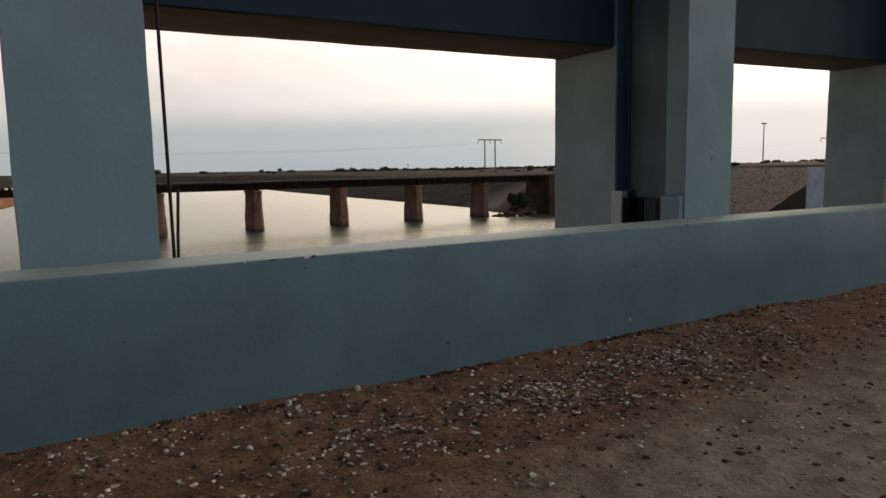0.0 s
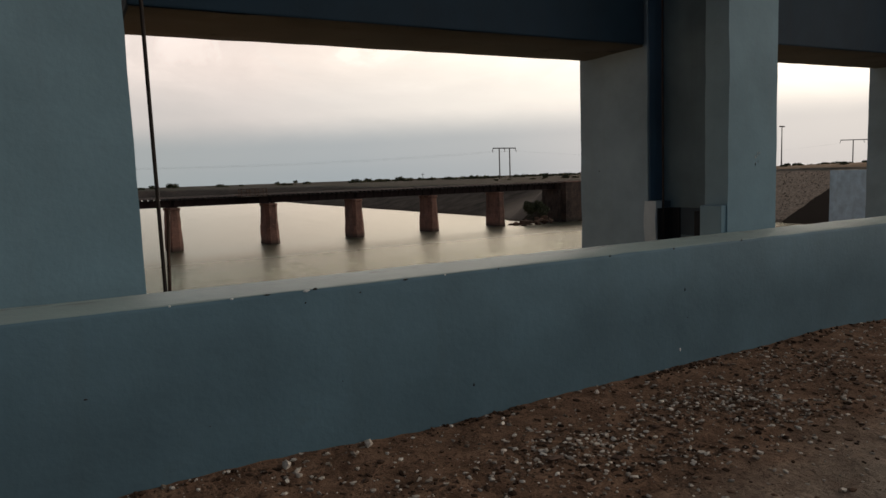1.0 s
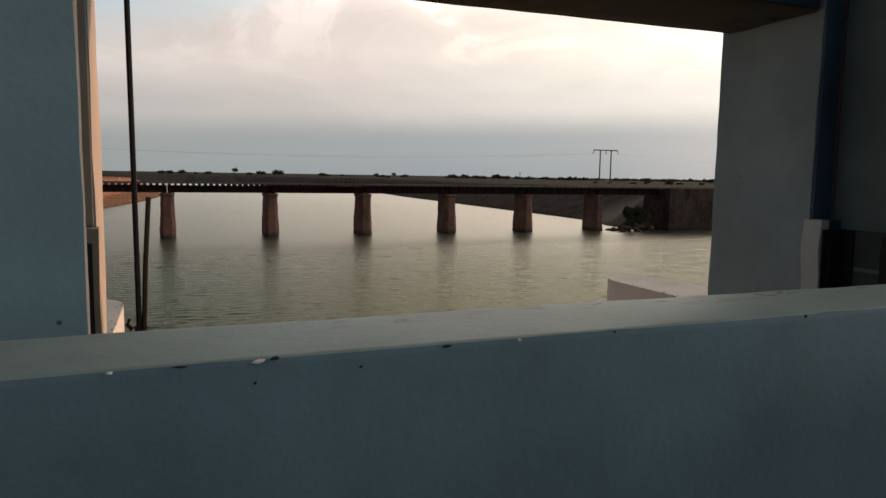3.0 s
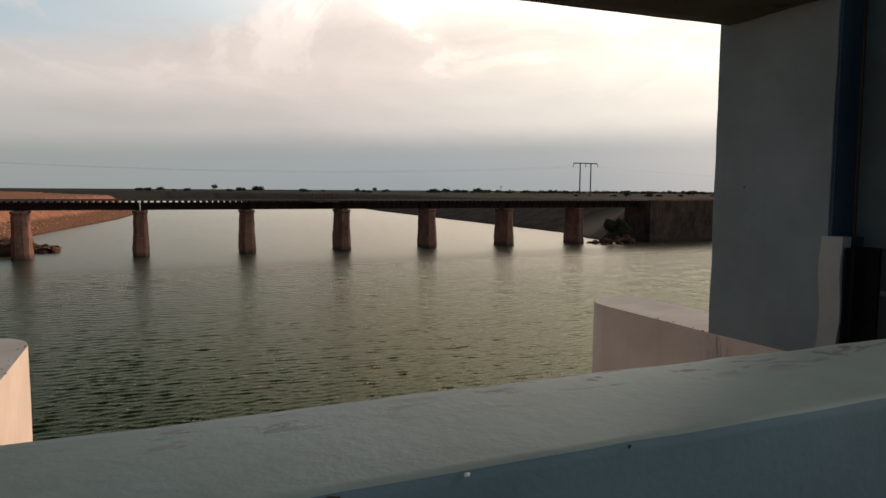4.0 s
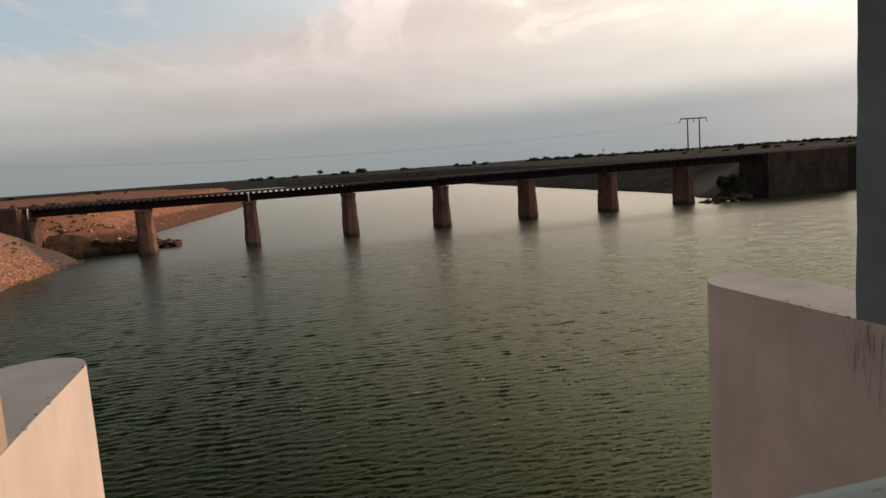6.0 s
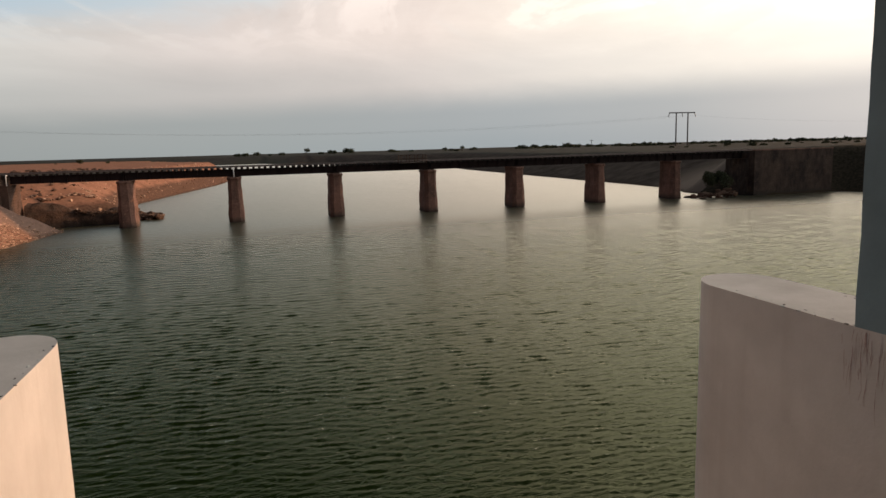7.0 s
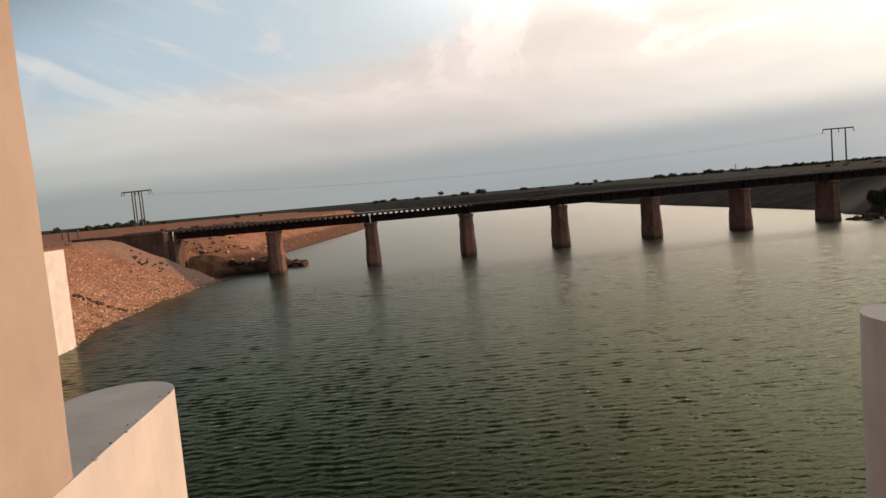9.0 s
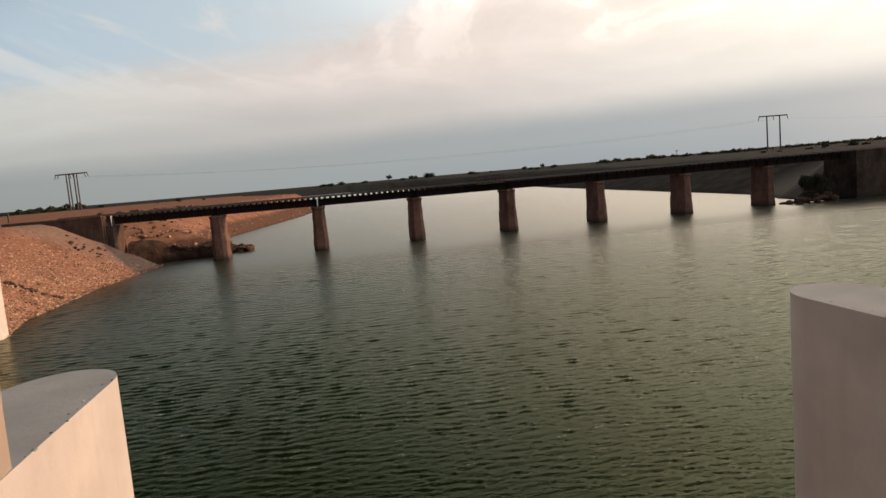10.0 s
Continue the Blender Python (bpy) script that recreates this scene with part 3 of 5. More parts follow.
def land_height(x, y):
    d = shore(x, y)
    top = 0.30 + 0.22 * waves(x, y) + np.clip((x - 60) / 30, 0, 1) * np.clip((110 - y) / 60, 0, 1) * 0.75 + np.clip((x - 84) / 20, 0, 1) * np.clip((84 - y) / 16, 0, 1) * np.clip((200 - x) / 60, 0, 1) * 0.8
    top = np.where(y > 84, top - 0.55 * np.clip((y - 84) / 12, 0, 1), top)
    top = top + np.clip((np.hypot(x, y) - 900) / 2500, 0, 1) * 3.0
    slope = np.where((y > 84) & (x > 0), 3.2, 1.5)
    bank = WATER + d / slope
    bank = np.where(d < 0, np.maximum(WATER + d / 1.2, WATER - 2.5), bank)
    z = np.minimum(top, bank)
    soft = np.clip((d - 5.5) / 5, 0, 1) * np.clip((14 - d) / 5, 0, 1)
    return z - 0.18 * soft + 0.05 * np.sin(x * 1.7 + 2 * np.sin(y * 0.9)) * np.sin(y * 1.3) * (d > 0)


def spaced(lo, a, b, hi, d):
    """Even steps from a to b that widen out to lo and hi."""
    out = list(np.arange(a, b + d / 2, d))
    for end, sign in ((hi, 1), (lo, -1)):
        s, v = d, (out[-1] if sign > 0 else out[0])
        while (v < end) if sign > 0 else (v > end):
            s *= 1.14
            v += sign * s
            out.insert(len(out) if sign > 0 else 0, v)
    return np.array(out)


def sheet(name, xs, ys, height, mat):
    X, Y = np.meshgrid(xs, ys)
    Z = height(X, Y)
    nx, ny = len(xs), len(ys)
    idx = np.arange(nx * ny).reshape(ny, nx)
    F = np.stack([idx[:-1, :-1], idx[:-1, 1:], idx[1:, 1:], idx[1:, :-1]], -1).reshape(-1, 4)
    me = bpy.data.meshes.new(name)
    me.from_pydata(np.stack([X, Y, Z], -1).reshape(-1, 3).tolist(), [], F.tolist())
    me.materials.append(mat)
    me.shade_smooth()
    return new(name, me)


ground = sheet("ground", spaced(-4200, -48, 112, 4200, 1.3), spaced(-600, 30, 150, 4500, 1.3), land_height, M_LAND)
tagged(ground, "bare sandy river banks and flat scrubland reaching the horizon", "ground", kind="structure")


WAVE_RNG = np.random.default_rng(21)
WAVE = 0.0168
WAVE_SET = [(0.15 * 24.0 ** u, a, p) for u, a, p in zip(np.linspace(0, 1, 72), WAVE_RNG.normal(0.03, 0.42, 72), WAVE_RNG.uniform(0, 6.28, 72))]


def water_grain(y):
    """Spacing of the water's rows: fine near the barrage, wider up the river."""
    return 0.042 + 0.0024 * np.clip(y - 12, 0, 400)


def water_height(x, y):
    """Short-crested wind ripples that run down the river towards the barrage, steeper on their lee side; finest near the barrage, faint in the open reach."""
    grain = water_grain(y)
    gust = 0.78 + 0.2 * np.sin(x * 0.083 + 1.7 * np.sin(y * 0.051)) * np.sin(y * 0.117 + 0.8 * np.sin(x * 0.06))
    z = np.zeros(x.shape)
    for n, (length, turn, phase) in enumerate(WAVE_SET):
        part_of = np.clip(length / grain - 4.0, 0, 1) * np.clip(2.0 - length / (5.2 * grain), 0, 1)
        on = part_of[:, 0] > 0
        if not on.any():
            continue
        xx, yy = x[on], y[on]
        u = (xx * np.sin(turn) + yy * np.cos(turn)) * (2 * np.pi / length) + phase + 1.0 * np.sin(xx * 1.1 + yy * 0.23 * np.cos(n) + n) + 0.7 * np.sin(xx * (2.3 + 0.9 * np.sin(5 * n)) + yy * 0.5 * np.cos(3 * n) + 2 * n)
        # short crests that come and go along each train
        e = np.sin(xx * 1.25 / length ** 0.8 + 3.1 * n + 0.9 * np.sin(yy * 0.8 / length)) * np.sin(yy * 0.9 / length ** 0.8 + 1.7 * n + 0.9 * np.sin(xx * 0.5 / length + n))
        z[on] += WAVE * length * (0.25 + 1.7 * np.clip(e, 0, 1) ** 1.3) * (np.sin(u) + 0.38 * np.sin(2 * u) + 0.14 * np.sin(3 * u)) * part_of[on]
    return WATER + z * gust * (0.12 + 0.88 * np.clip((66 - y) / 46, 0, 1)) * np.clip((230 - y) / 80, 0, 1) * np.clip((y - 1) / 4, 0, 1)


wy = [3.0]
while wy[-1] < 240:
    wy.append(wy[-1] + float(water_grain(wy[-1])))
water = sheet("water", np.concatenate([np.arange(-720, -30, 15.0), np.arange(-30, -18.5, 0.8), np.arange(-18.5, 40, 0.16), np.arange(40, 72, 0.4), np.arange(72, 112, 1.5)]),
              np.concatenate([np.arange(-300, 3, 6.0), wy, np.arange(wy[-1] + 4, 542, 6.0)]), water_height, M_WATER)
tagged(water, "olive green river water with small wind ripples", "water", kind="structure")

# ---- road on the barrage ----


def road_height(x, y):
    h = 0.012 * np.sin(x * 2.1 + np.sin(y * 3)) * np.sin(y * 2.7 + 1.1 * np.sin(x * 1.3)) + 0.008 * np.sin(x * 7.3 + 2 * np.sin(y * 5.1)) * np.sin(y * 6.1)
    h = h + 0.006 * np.sin(x * 17 + 3 * np.sin(y * 11)) * np.sin(y * 19 + 2 * np.sin(x * 13))
    return h + 0.045 * np.exp(np.minimum(y, 0) / 0.16) * (0.7 + 0.5 * np.sin(x * 1.9) * np.sin(x * 0.7))


road = sheet("road", np.concatenate([np.arange(-16.4, -3, 0.5), np.arange(-3, 16, 0.06), np.arange(16, 62, 0.5)]),
             np.concatenate([np.arange(-9.5, -5, 0.4), np.arange(-5, 0.03, 0.05)]), road_height, M_SOIL)
tagged(road, "red-brown earth verge and packed gravel of the barrage road", "road", kind="structure")
deck = part("deck", box((-16.4, -9.9, -1.1), (62, 0.53, -0.06), 0.02), M_BLUE)
tagged(deck, "concrete road deck of the barrage", "deck", kind="structure")


def wall_strip(name, x0, x1, y0, y1, z0, z1, label):
    """A long parapet with worn arrises; its face has shade in the colour, its top is painted lighter."""
    bm = bmesh.new()
    rows = []
    for x in steps(x0, x1, 0.11):
        fine = -4 < x < 16
        def w(k, s):
            return noise.noise(Vector((x * s, k * 7.3, 0.5))) if fine else 0.0
        e = 0.006 * w(1, 2.2) + 0.005 * w(2, 9.0)
        chip = max(0.0, w(3, 3.7) - 0.42) * 0.06
        g = 0.006 * w(4, 2.0) + 0.005 * w(5, 8.0)
        chip2 = max(0.0, w(6, 3.1) - 0.42) * 0.07
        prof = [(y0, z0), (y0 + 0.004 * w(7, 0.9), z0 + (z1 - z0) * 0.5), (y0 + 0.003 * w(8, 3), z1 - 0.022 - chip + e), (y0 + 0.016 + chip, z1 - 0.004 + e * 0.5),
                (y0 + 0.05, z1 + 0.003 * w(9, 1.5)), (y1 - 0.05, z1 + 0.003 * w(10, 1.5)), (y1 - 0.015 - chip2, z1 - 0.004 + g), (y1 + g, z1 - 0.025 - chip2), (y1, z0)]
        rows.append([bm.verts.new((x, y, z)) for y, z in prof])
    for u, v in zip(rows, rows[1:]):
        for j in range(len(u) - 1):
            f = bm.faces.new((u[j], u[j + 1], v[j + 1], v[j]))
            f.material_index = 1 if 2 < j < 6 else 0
            f.smooth = True
    bm.faces.new(rows[0])
    bm.faces.new(rows[-1][::-1])
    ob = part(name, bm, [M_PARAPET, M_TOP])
    return tagged(ob, label, "parapet wall", kind="structure")


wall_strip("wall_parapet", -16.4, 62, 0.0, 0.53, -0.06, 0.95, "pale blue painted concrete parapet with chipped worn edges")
# out-of-view wall on the road's other side, added to bounce light
wall_strip("wall_parapet_bounce", -16.4, 62, -10.0, -9.5, -0.06, 0.95, "unseen blue parapet across the road, added for bounced light")



def chip(x, y, z, w, h, d, pale, seed):
    """A small broken patch on the parapet's edge or face."""
    ob = rock_field("chip", M_CHIP_PALE if pale else M_CHIP_DARK, np.zeros((1, 3)), [1.0], np.random.default_rng(seed), parapet, 1.0)
    ob.matrix_basis = Matrix.Translation((x, y, z)) @ Matrix.Diagonal((w, d, h, 1))


parapet = bpy.data.objects["wall_parapet"]
for i, (x, z, w, h, pale) in enumerate(((1.45, 0.945, 0.022, 0.012, True), (1.50, 0.95, 0.02, 0.008, False), (1.23, 0.947, 0.04, 0.005, False), (1.05, 0.946, 0.012, 0.006, True),
                                        (3.66, 0.945, 0.016, 0.014, False), (2.71, 0.944, 0.014, 0.012, False), (5.08, 0.945, 0.016, 0.014, False), (0.75, 0.946, 0.009, 0.005, True),
                                        (1.44, 0.88, 0.007, 0.008, False), (1.76, 0.90, 0.007, 0.014, False), (2.50, 0.225, 0.010, 0.016, False), (1.63, 0.407, 0.008, 0.012, False),
                                        (4.37, 0.156, 0.012, 0.018, True), (2.05, 0.944, 0.018, 0.006, False), (2.32, 0.945, 0.010, 0.005, True), (4.42, 0.62, 0.008, 0.012, False),
                                        (4.30, 0.943, 0.012, 0.010, False), (4.45, 0.40, 0.010, 0.008, False), (0.35, 0.55, 0.012, 0.006, False), (0.9, 0.3, 0.012, 0.006, False))):
    chip(x, 0.0, z, w * 0.75, h * 0.75, 0.005, pale, 300 + i)

# ---- barrage piers, gates and hoist deck ----
SKEW = 3.0       # degrees by which the piers stand askew to the parapet


def sides(x0, x1, y0, y1):
    """A rectangle's outline with points along its long sides."""
    ys = steps(y0, y1, 0.3)
    return [(x0, y0), (x1, y0)] + [(x1, y) for y in ys[1:]] + [(x0, y) for y in ys[::-1][:-1]]


def barrage_pier(west, front, scuffed):
    """One pier, from its western face: cutwater body with gate grooves, road-side column, groove wall, river-side column flush with the cutwater."""
    root = thing("barrage_pier", (west + 0.051, 3.0, WATER), "blue painted concrete barrage pier with white rounded cutwater", "pier", "barrage piers")
    root.rotation_euler = (0, 0, radians(SKEW))
    oz, w, mid = WATER, 0.91, 0.455
    out = [(0.0, -2.5), (w, -2.5), (w, -1.10), (w - 0.28, -1.09), (w - 0.28, -0.37), (w, -0.36)] + [(w, y) for y in steps(0.1, 2.7, 0.65)]
    out += [(mid + mid * math.cos(t), 2.7 + 0.54 * math.sin(t)) for t in [math.pi * i / 22 for i in range(1, 22)]]
    out += [(0.0, y) for y in steps(0.1, 2.7, 0.65)[::-1]] + [(0.0, -0.36), (0.28, -0.37), (0.28, -1.09), (0.0, -1.10)]
    # the cutwater runs straight up the river, while the columns stand askew
    out = [(x + max(0.0, y - 0.97) * math.tan(radians(SKEW)), y) for x, y in out]
    bm = bmesh.new()
    prism(bm, out, steps(-2.0, 0.06 - oz, 0.5) + [0.085 - oz, 0.09 - oz], 0.006, top_mat=1)
    part("cutwater_body", bm, [M_WHITE, M_GREY_TOP], root, "white limewashed cutwater with grey top")
    r = random.Random(int(west * 100))
    for q in range(42):
        y0, k0, long = r.gauss(0.88, 0.10), r.uniform(0.0008, 0.0026), r.uniform(0.06, 0.30)
        z0 = 0.07 - oz - (0 if q < 9 else abs(r.gauss(0.16, 0.16)))
        bm = bmesh.new()
        rows = []
        lean, bow, ph = r.gauss(0, 0.015), r.uniform(0.001, 0.006), r.uniform(0, 6)
        for t in steps(0, 1, 0.1):
            k = k0 * (0.25 + 0.75 * math.sin(math.pi * min(1, t * 0.85 + 0.15))) * (0.6 + 0.8 * r.random())
            yy = y0 + lean * t + bow * math.sin(6 * t + ph)
            rows.append([bm.verts.new((-0.0065, yy - k, z0 - long * t)), bm.verts.new((-0.0072, yy, z0 - long * t)), bm.verts.new((-0.0065, yy + k, z0 - long * t))])
        for u, v in zip(rows, rows[1:]):
            for j in range(2):
                bm.faces.new((u[j], u[j + 1], v[j + 1], v[j]))
        part("rust_drip", bm, M_DRIP, root, "brown rust drip stain")
    for side in (0, 1):
        for q in range(16):
            yy = 0.98 + 1.75 * r.random() ** 1.6
            ob = rock_field("edge_chip", M_CHIP_DARK if r.random() < 0.75 else M_PAD, np.zeros((1, 3)), [1.0], np.random.default_rng(q + 40 * side + 59), root, 1.0)
            k = r.uniform(0.7, 1.9)
            inward = r.random() ** 2 * 0.10
            ob.matrix_basis = Matrix.Translation(((inward if side == 0 else w - inward) + (yy - 0.97) * math.tan(radians(SKEW)), yy, 0.088 - oz)) @ Matrix.Diagonal((0.010 * k, 0.018 * k, 0.006, 1))
    zt, zb = 5.6 - oz, 0.091 - oz
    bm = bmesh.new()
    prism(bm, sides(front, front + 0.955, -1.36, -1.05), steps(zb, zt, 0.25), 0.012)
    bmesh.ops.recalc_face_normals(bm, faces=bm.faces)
    # the eastern face takes the colour that holds sunlight
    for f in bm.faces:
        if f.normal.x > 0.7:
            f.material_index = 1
    part("front_column", bm, [M_BLUE, M_SUN_FACE], root, "road-side column, its eastern face coloured as sunlit")
    # paint scuffed off the road-side face
    for q in range(9 if scuffed else 0):
        ob = rock_field("paint_chip", M_CHIP_PALE if q < 7 else M_CHIP_DARK, np.zeros((1, 3)), [1.0], np.random.default_rng(q + 700), root, 1.0)
        k = r.uniform(0.6, 1.3)
        ob.matrix_basis = Matrix.Translation((0.62 + r.gauss(0, 0.03), -1.362, 1.66 - oz + r.gauss(0, 0.05))) @ Matrix.Diagonal((0.006 * k, 0.004, 0.013 * k, 1))
    bm = bmesh.new()
    prism(bm, sides(0.29, w - 0.29, -1.048, -0.24), steps(1.05 - oz, zt, 0.4), 0.004)
    part("groove_wall", bm, M_GROOVE, root, "dull grey groove wall")
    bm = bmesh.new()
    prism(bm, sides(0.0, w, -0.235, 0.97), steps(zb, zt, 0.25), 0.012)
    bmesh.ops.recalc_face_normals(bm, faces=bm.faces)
    # sun warmth is coloured into the eastern face here too
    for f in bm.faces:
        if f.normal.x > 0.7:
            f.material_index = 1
    part("rear_column", bm, [M_REAR, M_SUN_FACE], root, "river-side column, its eastern face coloured as sunlit")
    # foot of the gate groove: a painted plate between two slots, black boxes for shade
    part("groove_plate", box((0.305, -1.0, zb - 1.2), (w - 0.305, -0.50, 1.048 - oz), 0.01), M_PLATE, root, "dark blue painted plate")
    part("cross_rod", box((0.285, -0.95, 0.66 - oz), (0.30, -0.52, 0.70 - oz), 0.004), M_GROOVE, root, "thin painted rod across the groove plate")
    for s in (0, 1):
        def at(d, e):
            return sorted((d, e)) if s == 0 else sorted((w - d, w - e))
        a, b = at(0.012, 0.285)
        part("guide_strip", box((a, -0.262, 1.15 - oz), (b, -0.237, zt), 0.005), M_DEEP if s == 0 else M_BROWN, root, "deep blue painted guide strip" if s == 0 else "weathered grey-brown guide strip")
        a, b = at(0.02, 0.30)
        bm = box((a, -0.385, zb - 1.2), (b, -0.37, 1.05 - oz), 0)
        a, b = at(0.285, 0.45)
        hexa(bm, (a, -0.498, zb - 1.2), (b, -0.386, 1.05 - oz))
        part("guide_slot", bm, M_DARK, root, "guide slot, its deep shade made as black faces")
        a, b = at(-0.03 if front > 0 else 0.02, 0.30)
        part("front_slot", box((a, -1.049, zb - 1.2), (b, -0.965, 1.03 - oz), 0), M_DARK, root, "narrow guide slot, its shade made as a black block")
        a, b = at(-0.045, front + 0.03)
        if s == 0 and front > 0:
            part("front_pad", box((a, -1.34, zb), (b, -1.052, 1.10 - oz), 0.012), M_BLUE, root, "painted plaster pad on the road-side column")
        # broken-edged plaster block under the guide strip
        bm = bmesh.new()
        a, b = at(-0.012, 0.10)
        prism(bm, [(a, -0.368), (b, -0.368), (b, -0.19), (a, -0.19)], steps(zb + 0.005, 1.14 - oz, 0.09), 0.022)
        part("plaster_pad", bm, M_PAD if s == 0 else M_BROWN, root, "broken plaster pad beside the groove")
        a, b = at(0.10, 0.285)
        bm = bmesh.new()
        prism(bm, [(a, -0.36), (b, -0.36), (b, -0.238), (a, -0.238)], [1.052 - oz, 1.09 - oz, 1.135 - oz], 0.012)
        part("slot_lintel", bm, M_PLATE, root, "rough block over the guide slot")
    return root


def gate_leaf(x0, x1, z, tilt):
    """The raised gate: a deep painted leaf with a bare stained underside."""
    root = thing("raised_gate", ((x0 + x1) / 2, 3.2, z), "dark blue raised sluice gate with stained bare underside", "sluice gate", "sluice gates")
    root.rotation_euler = (0, radians(tilt), 0)
    bm = bmesh.new()
    w = (x1 - x0) / 2
    hexa(bm, (-w, -0.43, 0.02), (w, 0.70, 2.3))
    bmesh.ops.recalc_face_normals(bm, faces=bm.faces)
    bevel(bm, 0.02)
    part("leaf", bm, M_LEAFPAINT, root)
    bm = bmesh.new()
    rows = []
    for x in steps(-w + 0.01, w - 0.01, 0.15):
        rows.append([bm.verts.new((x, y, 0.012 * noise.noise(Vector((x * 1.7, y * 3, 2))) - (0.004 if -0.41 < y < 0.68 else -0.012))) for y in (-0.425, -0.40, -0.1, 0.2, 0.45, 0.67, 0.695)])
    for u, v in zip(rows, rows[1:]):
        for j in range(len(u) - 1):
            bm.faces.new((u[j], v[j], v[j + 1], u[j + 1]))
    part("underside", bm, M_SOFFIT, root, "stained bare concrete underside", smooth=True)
    return root


def hoist_rope(x, y_top, y_low, tail=True):
    """A hanging wire rope with a short tail rod lashed to its foot."""
    root = thing("hoist_rope", (x, y_low, -1.0), "dark brown greased hoist rope with a rusty tail rod" if tail else "thin black hoist rope hanging in the gate groove", "wire rope", "hoist ropes")
    bm = bmesh.new()
    pts = [(0.006 * math.sin(z * 1.1), (y_top - y_low) * (z / 4.1) ** 1.0, z) for z in steps(-1.0, 6.6, 0.25)]
    tube(bm, pts, 0.0155 if tail else 0.012, 8)
    part("rope", bm, M_ROPE, root, smooth=True)
    if not tail:
        return root
    bm = bmesh.new()
    tube(bm, [(0.03, -0.01, -1.0), (0.03, -0.005, 0.6), (0.032, 0.0, 1.54), (0.05, 0.01, 1.95), (0.077, 0.03, 2.35)], 0.0145, 8)
    part("tail_rod", bm, M_RUST, root, "short rusty steel tail rod", smooth=True)
    bm = bmesh.new()
    for k in range(3):
        c = Vector((0.016, 0.01, 1.51 + 0.03 * k))
        ring = [c + Vector((0.031 * math.cos(t), 0.027 * math.sin(t), 0.010 * math.sin(2 * t + k))) for t in [2 * math.pi * i / 12 for i in range(13)]]
        tube(bm, ring, 0.010, 6)
    tube(bm, [c + Vector((-0.05, 0, 0)), c + Vector((-0.075, -0.01, 0.03)), c + Vector((-0.06, 0, 0.06))], 0.014, 6)
    part("lashing", bm, M_RUST, root, "rusty wire lashing knot", smooth=True)
    return root


WESTS = [-0.22 + 7.12 * k for k in (-2, -1, 0)] + [6.87 + 7.3 * k for k in range(6)]
for k, x in enumerate(WESTS):
    barrage_pier(x, 0.05 if k > 2 else -0.05, k == 3)
for k, (a, b) in enumerate(zip(WESTS, WESTS[1:])):
    if k == 2:
        gate_leaf(a + 1.16, b + 0.02, 3.062, -0.55)
    else:
        gate_leaf(a + 1.06, b + 0.02, 3.29 if k > 2 else 3.06, -0.9 if k > 2 else 0.0)
    hoist_rope(a + 1.225, 2.32, 2.30)
    hoist_rope(b + 0.18, 2.62, 2.62, k < 2)
platform = part("hoist_platform", box((-16.4, 1.5, 5.6), (62, 4.0, 5.95), 0.03), M_BLUE)
tagged(platform, "concrete hoist platform slab on top of the piers", "platform", kind="structure")


def guide_wall(pts, top, label, paint):
    bm = bmesh.new()
    out = [(x, y) for x, y in pts] + [(x + w, y) for (x, y), w in zip(pts[::-1], [(-0.8 if pts[0][0] < 0 else 0.8)] * len(pts))]
    prism(bm, out, steps(WATER - 2.0, top, 0.8), 0.015, top_mat=1)
    ob = part("wall_guide", bm, [paint, M_GREY_TOP])
    return tagged(ob, label, "guide wall", kind="structure")


guide_wall([(-16.5, y) for y in steps(0.6, 41, 0.8)], 0.39, "white limewashed guide wall standing in the river", M_WHITE)
guide_wall([(62 + 15.3 * t, 0.6 + 41.6 * t) for t in steps(0, 1, 0.025)], 0.86, "pale blue washed guide wall on the far bank", M_PALE)

# ---- railway bridge ----
RAIL_Y = 75.6
PIER_X = [-10.3 + 10.65 * i for i in range(7)]


def rail_pier(x):
    root = thing("bridge_pier", (x, RAIL_Y, WATER), "tapered brown masonry railway pier standing in water", "bridge pier", "railway bridge piers")
    L, w = 1.25, 0.79
    out = [(-w, -L), (-w * 0.5, -L - 0.45), (w * 0.5, -L - 0.45), (w, -L), (w, L), (w * 0.5, L + 0.45), (-w * 0.5, L + 0.45), (-w, L)]
    bm = bmesh.new()
    levels = steps(-2.0, 4.45, 0.3)
    rings = []
    for z in levels:
        k = (1.0 - 0.10 * max(0, z) / 4.45) * (1.0 if z < 2.2 else 0.935)
        ring = []
        for ox, oy in out:
            v = Vector((ox * k, oy * (1 - 0.08 * max(0, z) / 4.45), z))
            n = noise.noise_vector(v * 0.9 + Vector((x, 0, 0))) * 0.07 + noise.noise_vector(v * 3.1 + Vector((x, 5, 0))) * 0.03
            ring.append(bm.verts.new(v + Vector((n.x, n.y, 0))))
        rings.append(ring)
    for u, v in zip(rings, rings[1:]):
        for j in range(8):
            bm.faces.new((u[j], u[(j + 1) % 8], v[(j + 1) % 8], v[j]))
    bm.faces.new(rings[-1])
    part("shaft", bm, M_MASON, root)
    bm = bmesh.new()
    prism(bm, [(a * 0.90, b * 0.98) for a, b in out], [4.45, 4.62, 4.74], 0.01, [1.0, 1.04, 1.0])
    part("cap", bm, M_MASON, root, "weathered masonry cap")
    for dy in (-0.9, 0.9):
        part("bearing_block", box((-0.45, dy - 0.25, 4.74), (0.45, dy + 0.25, 4.80), 0.01), M_RUST, root)
    return root


for x in PIER_X:
    rail_pier(x)


bm = bmesh.new()
hexa(bm, (-0.012, -0.068, 0.0), (0.012, 0.068, 0.67))
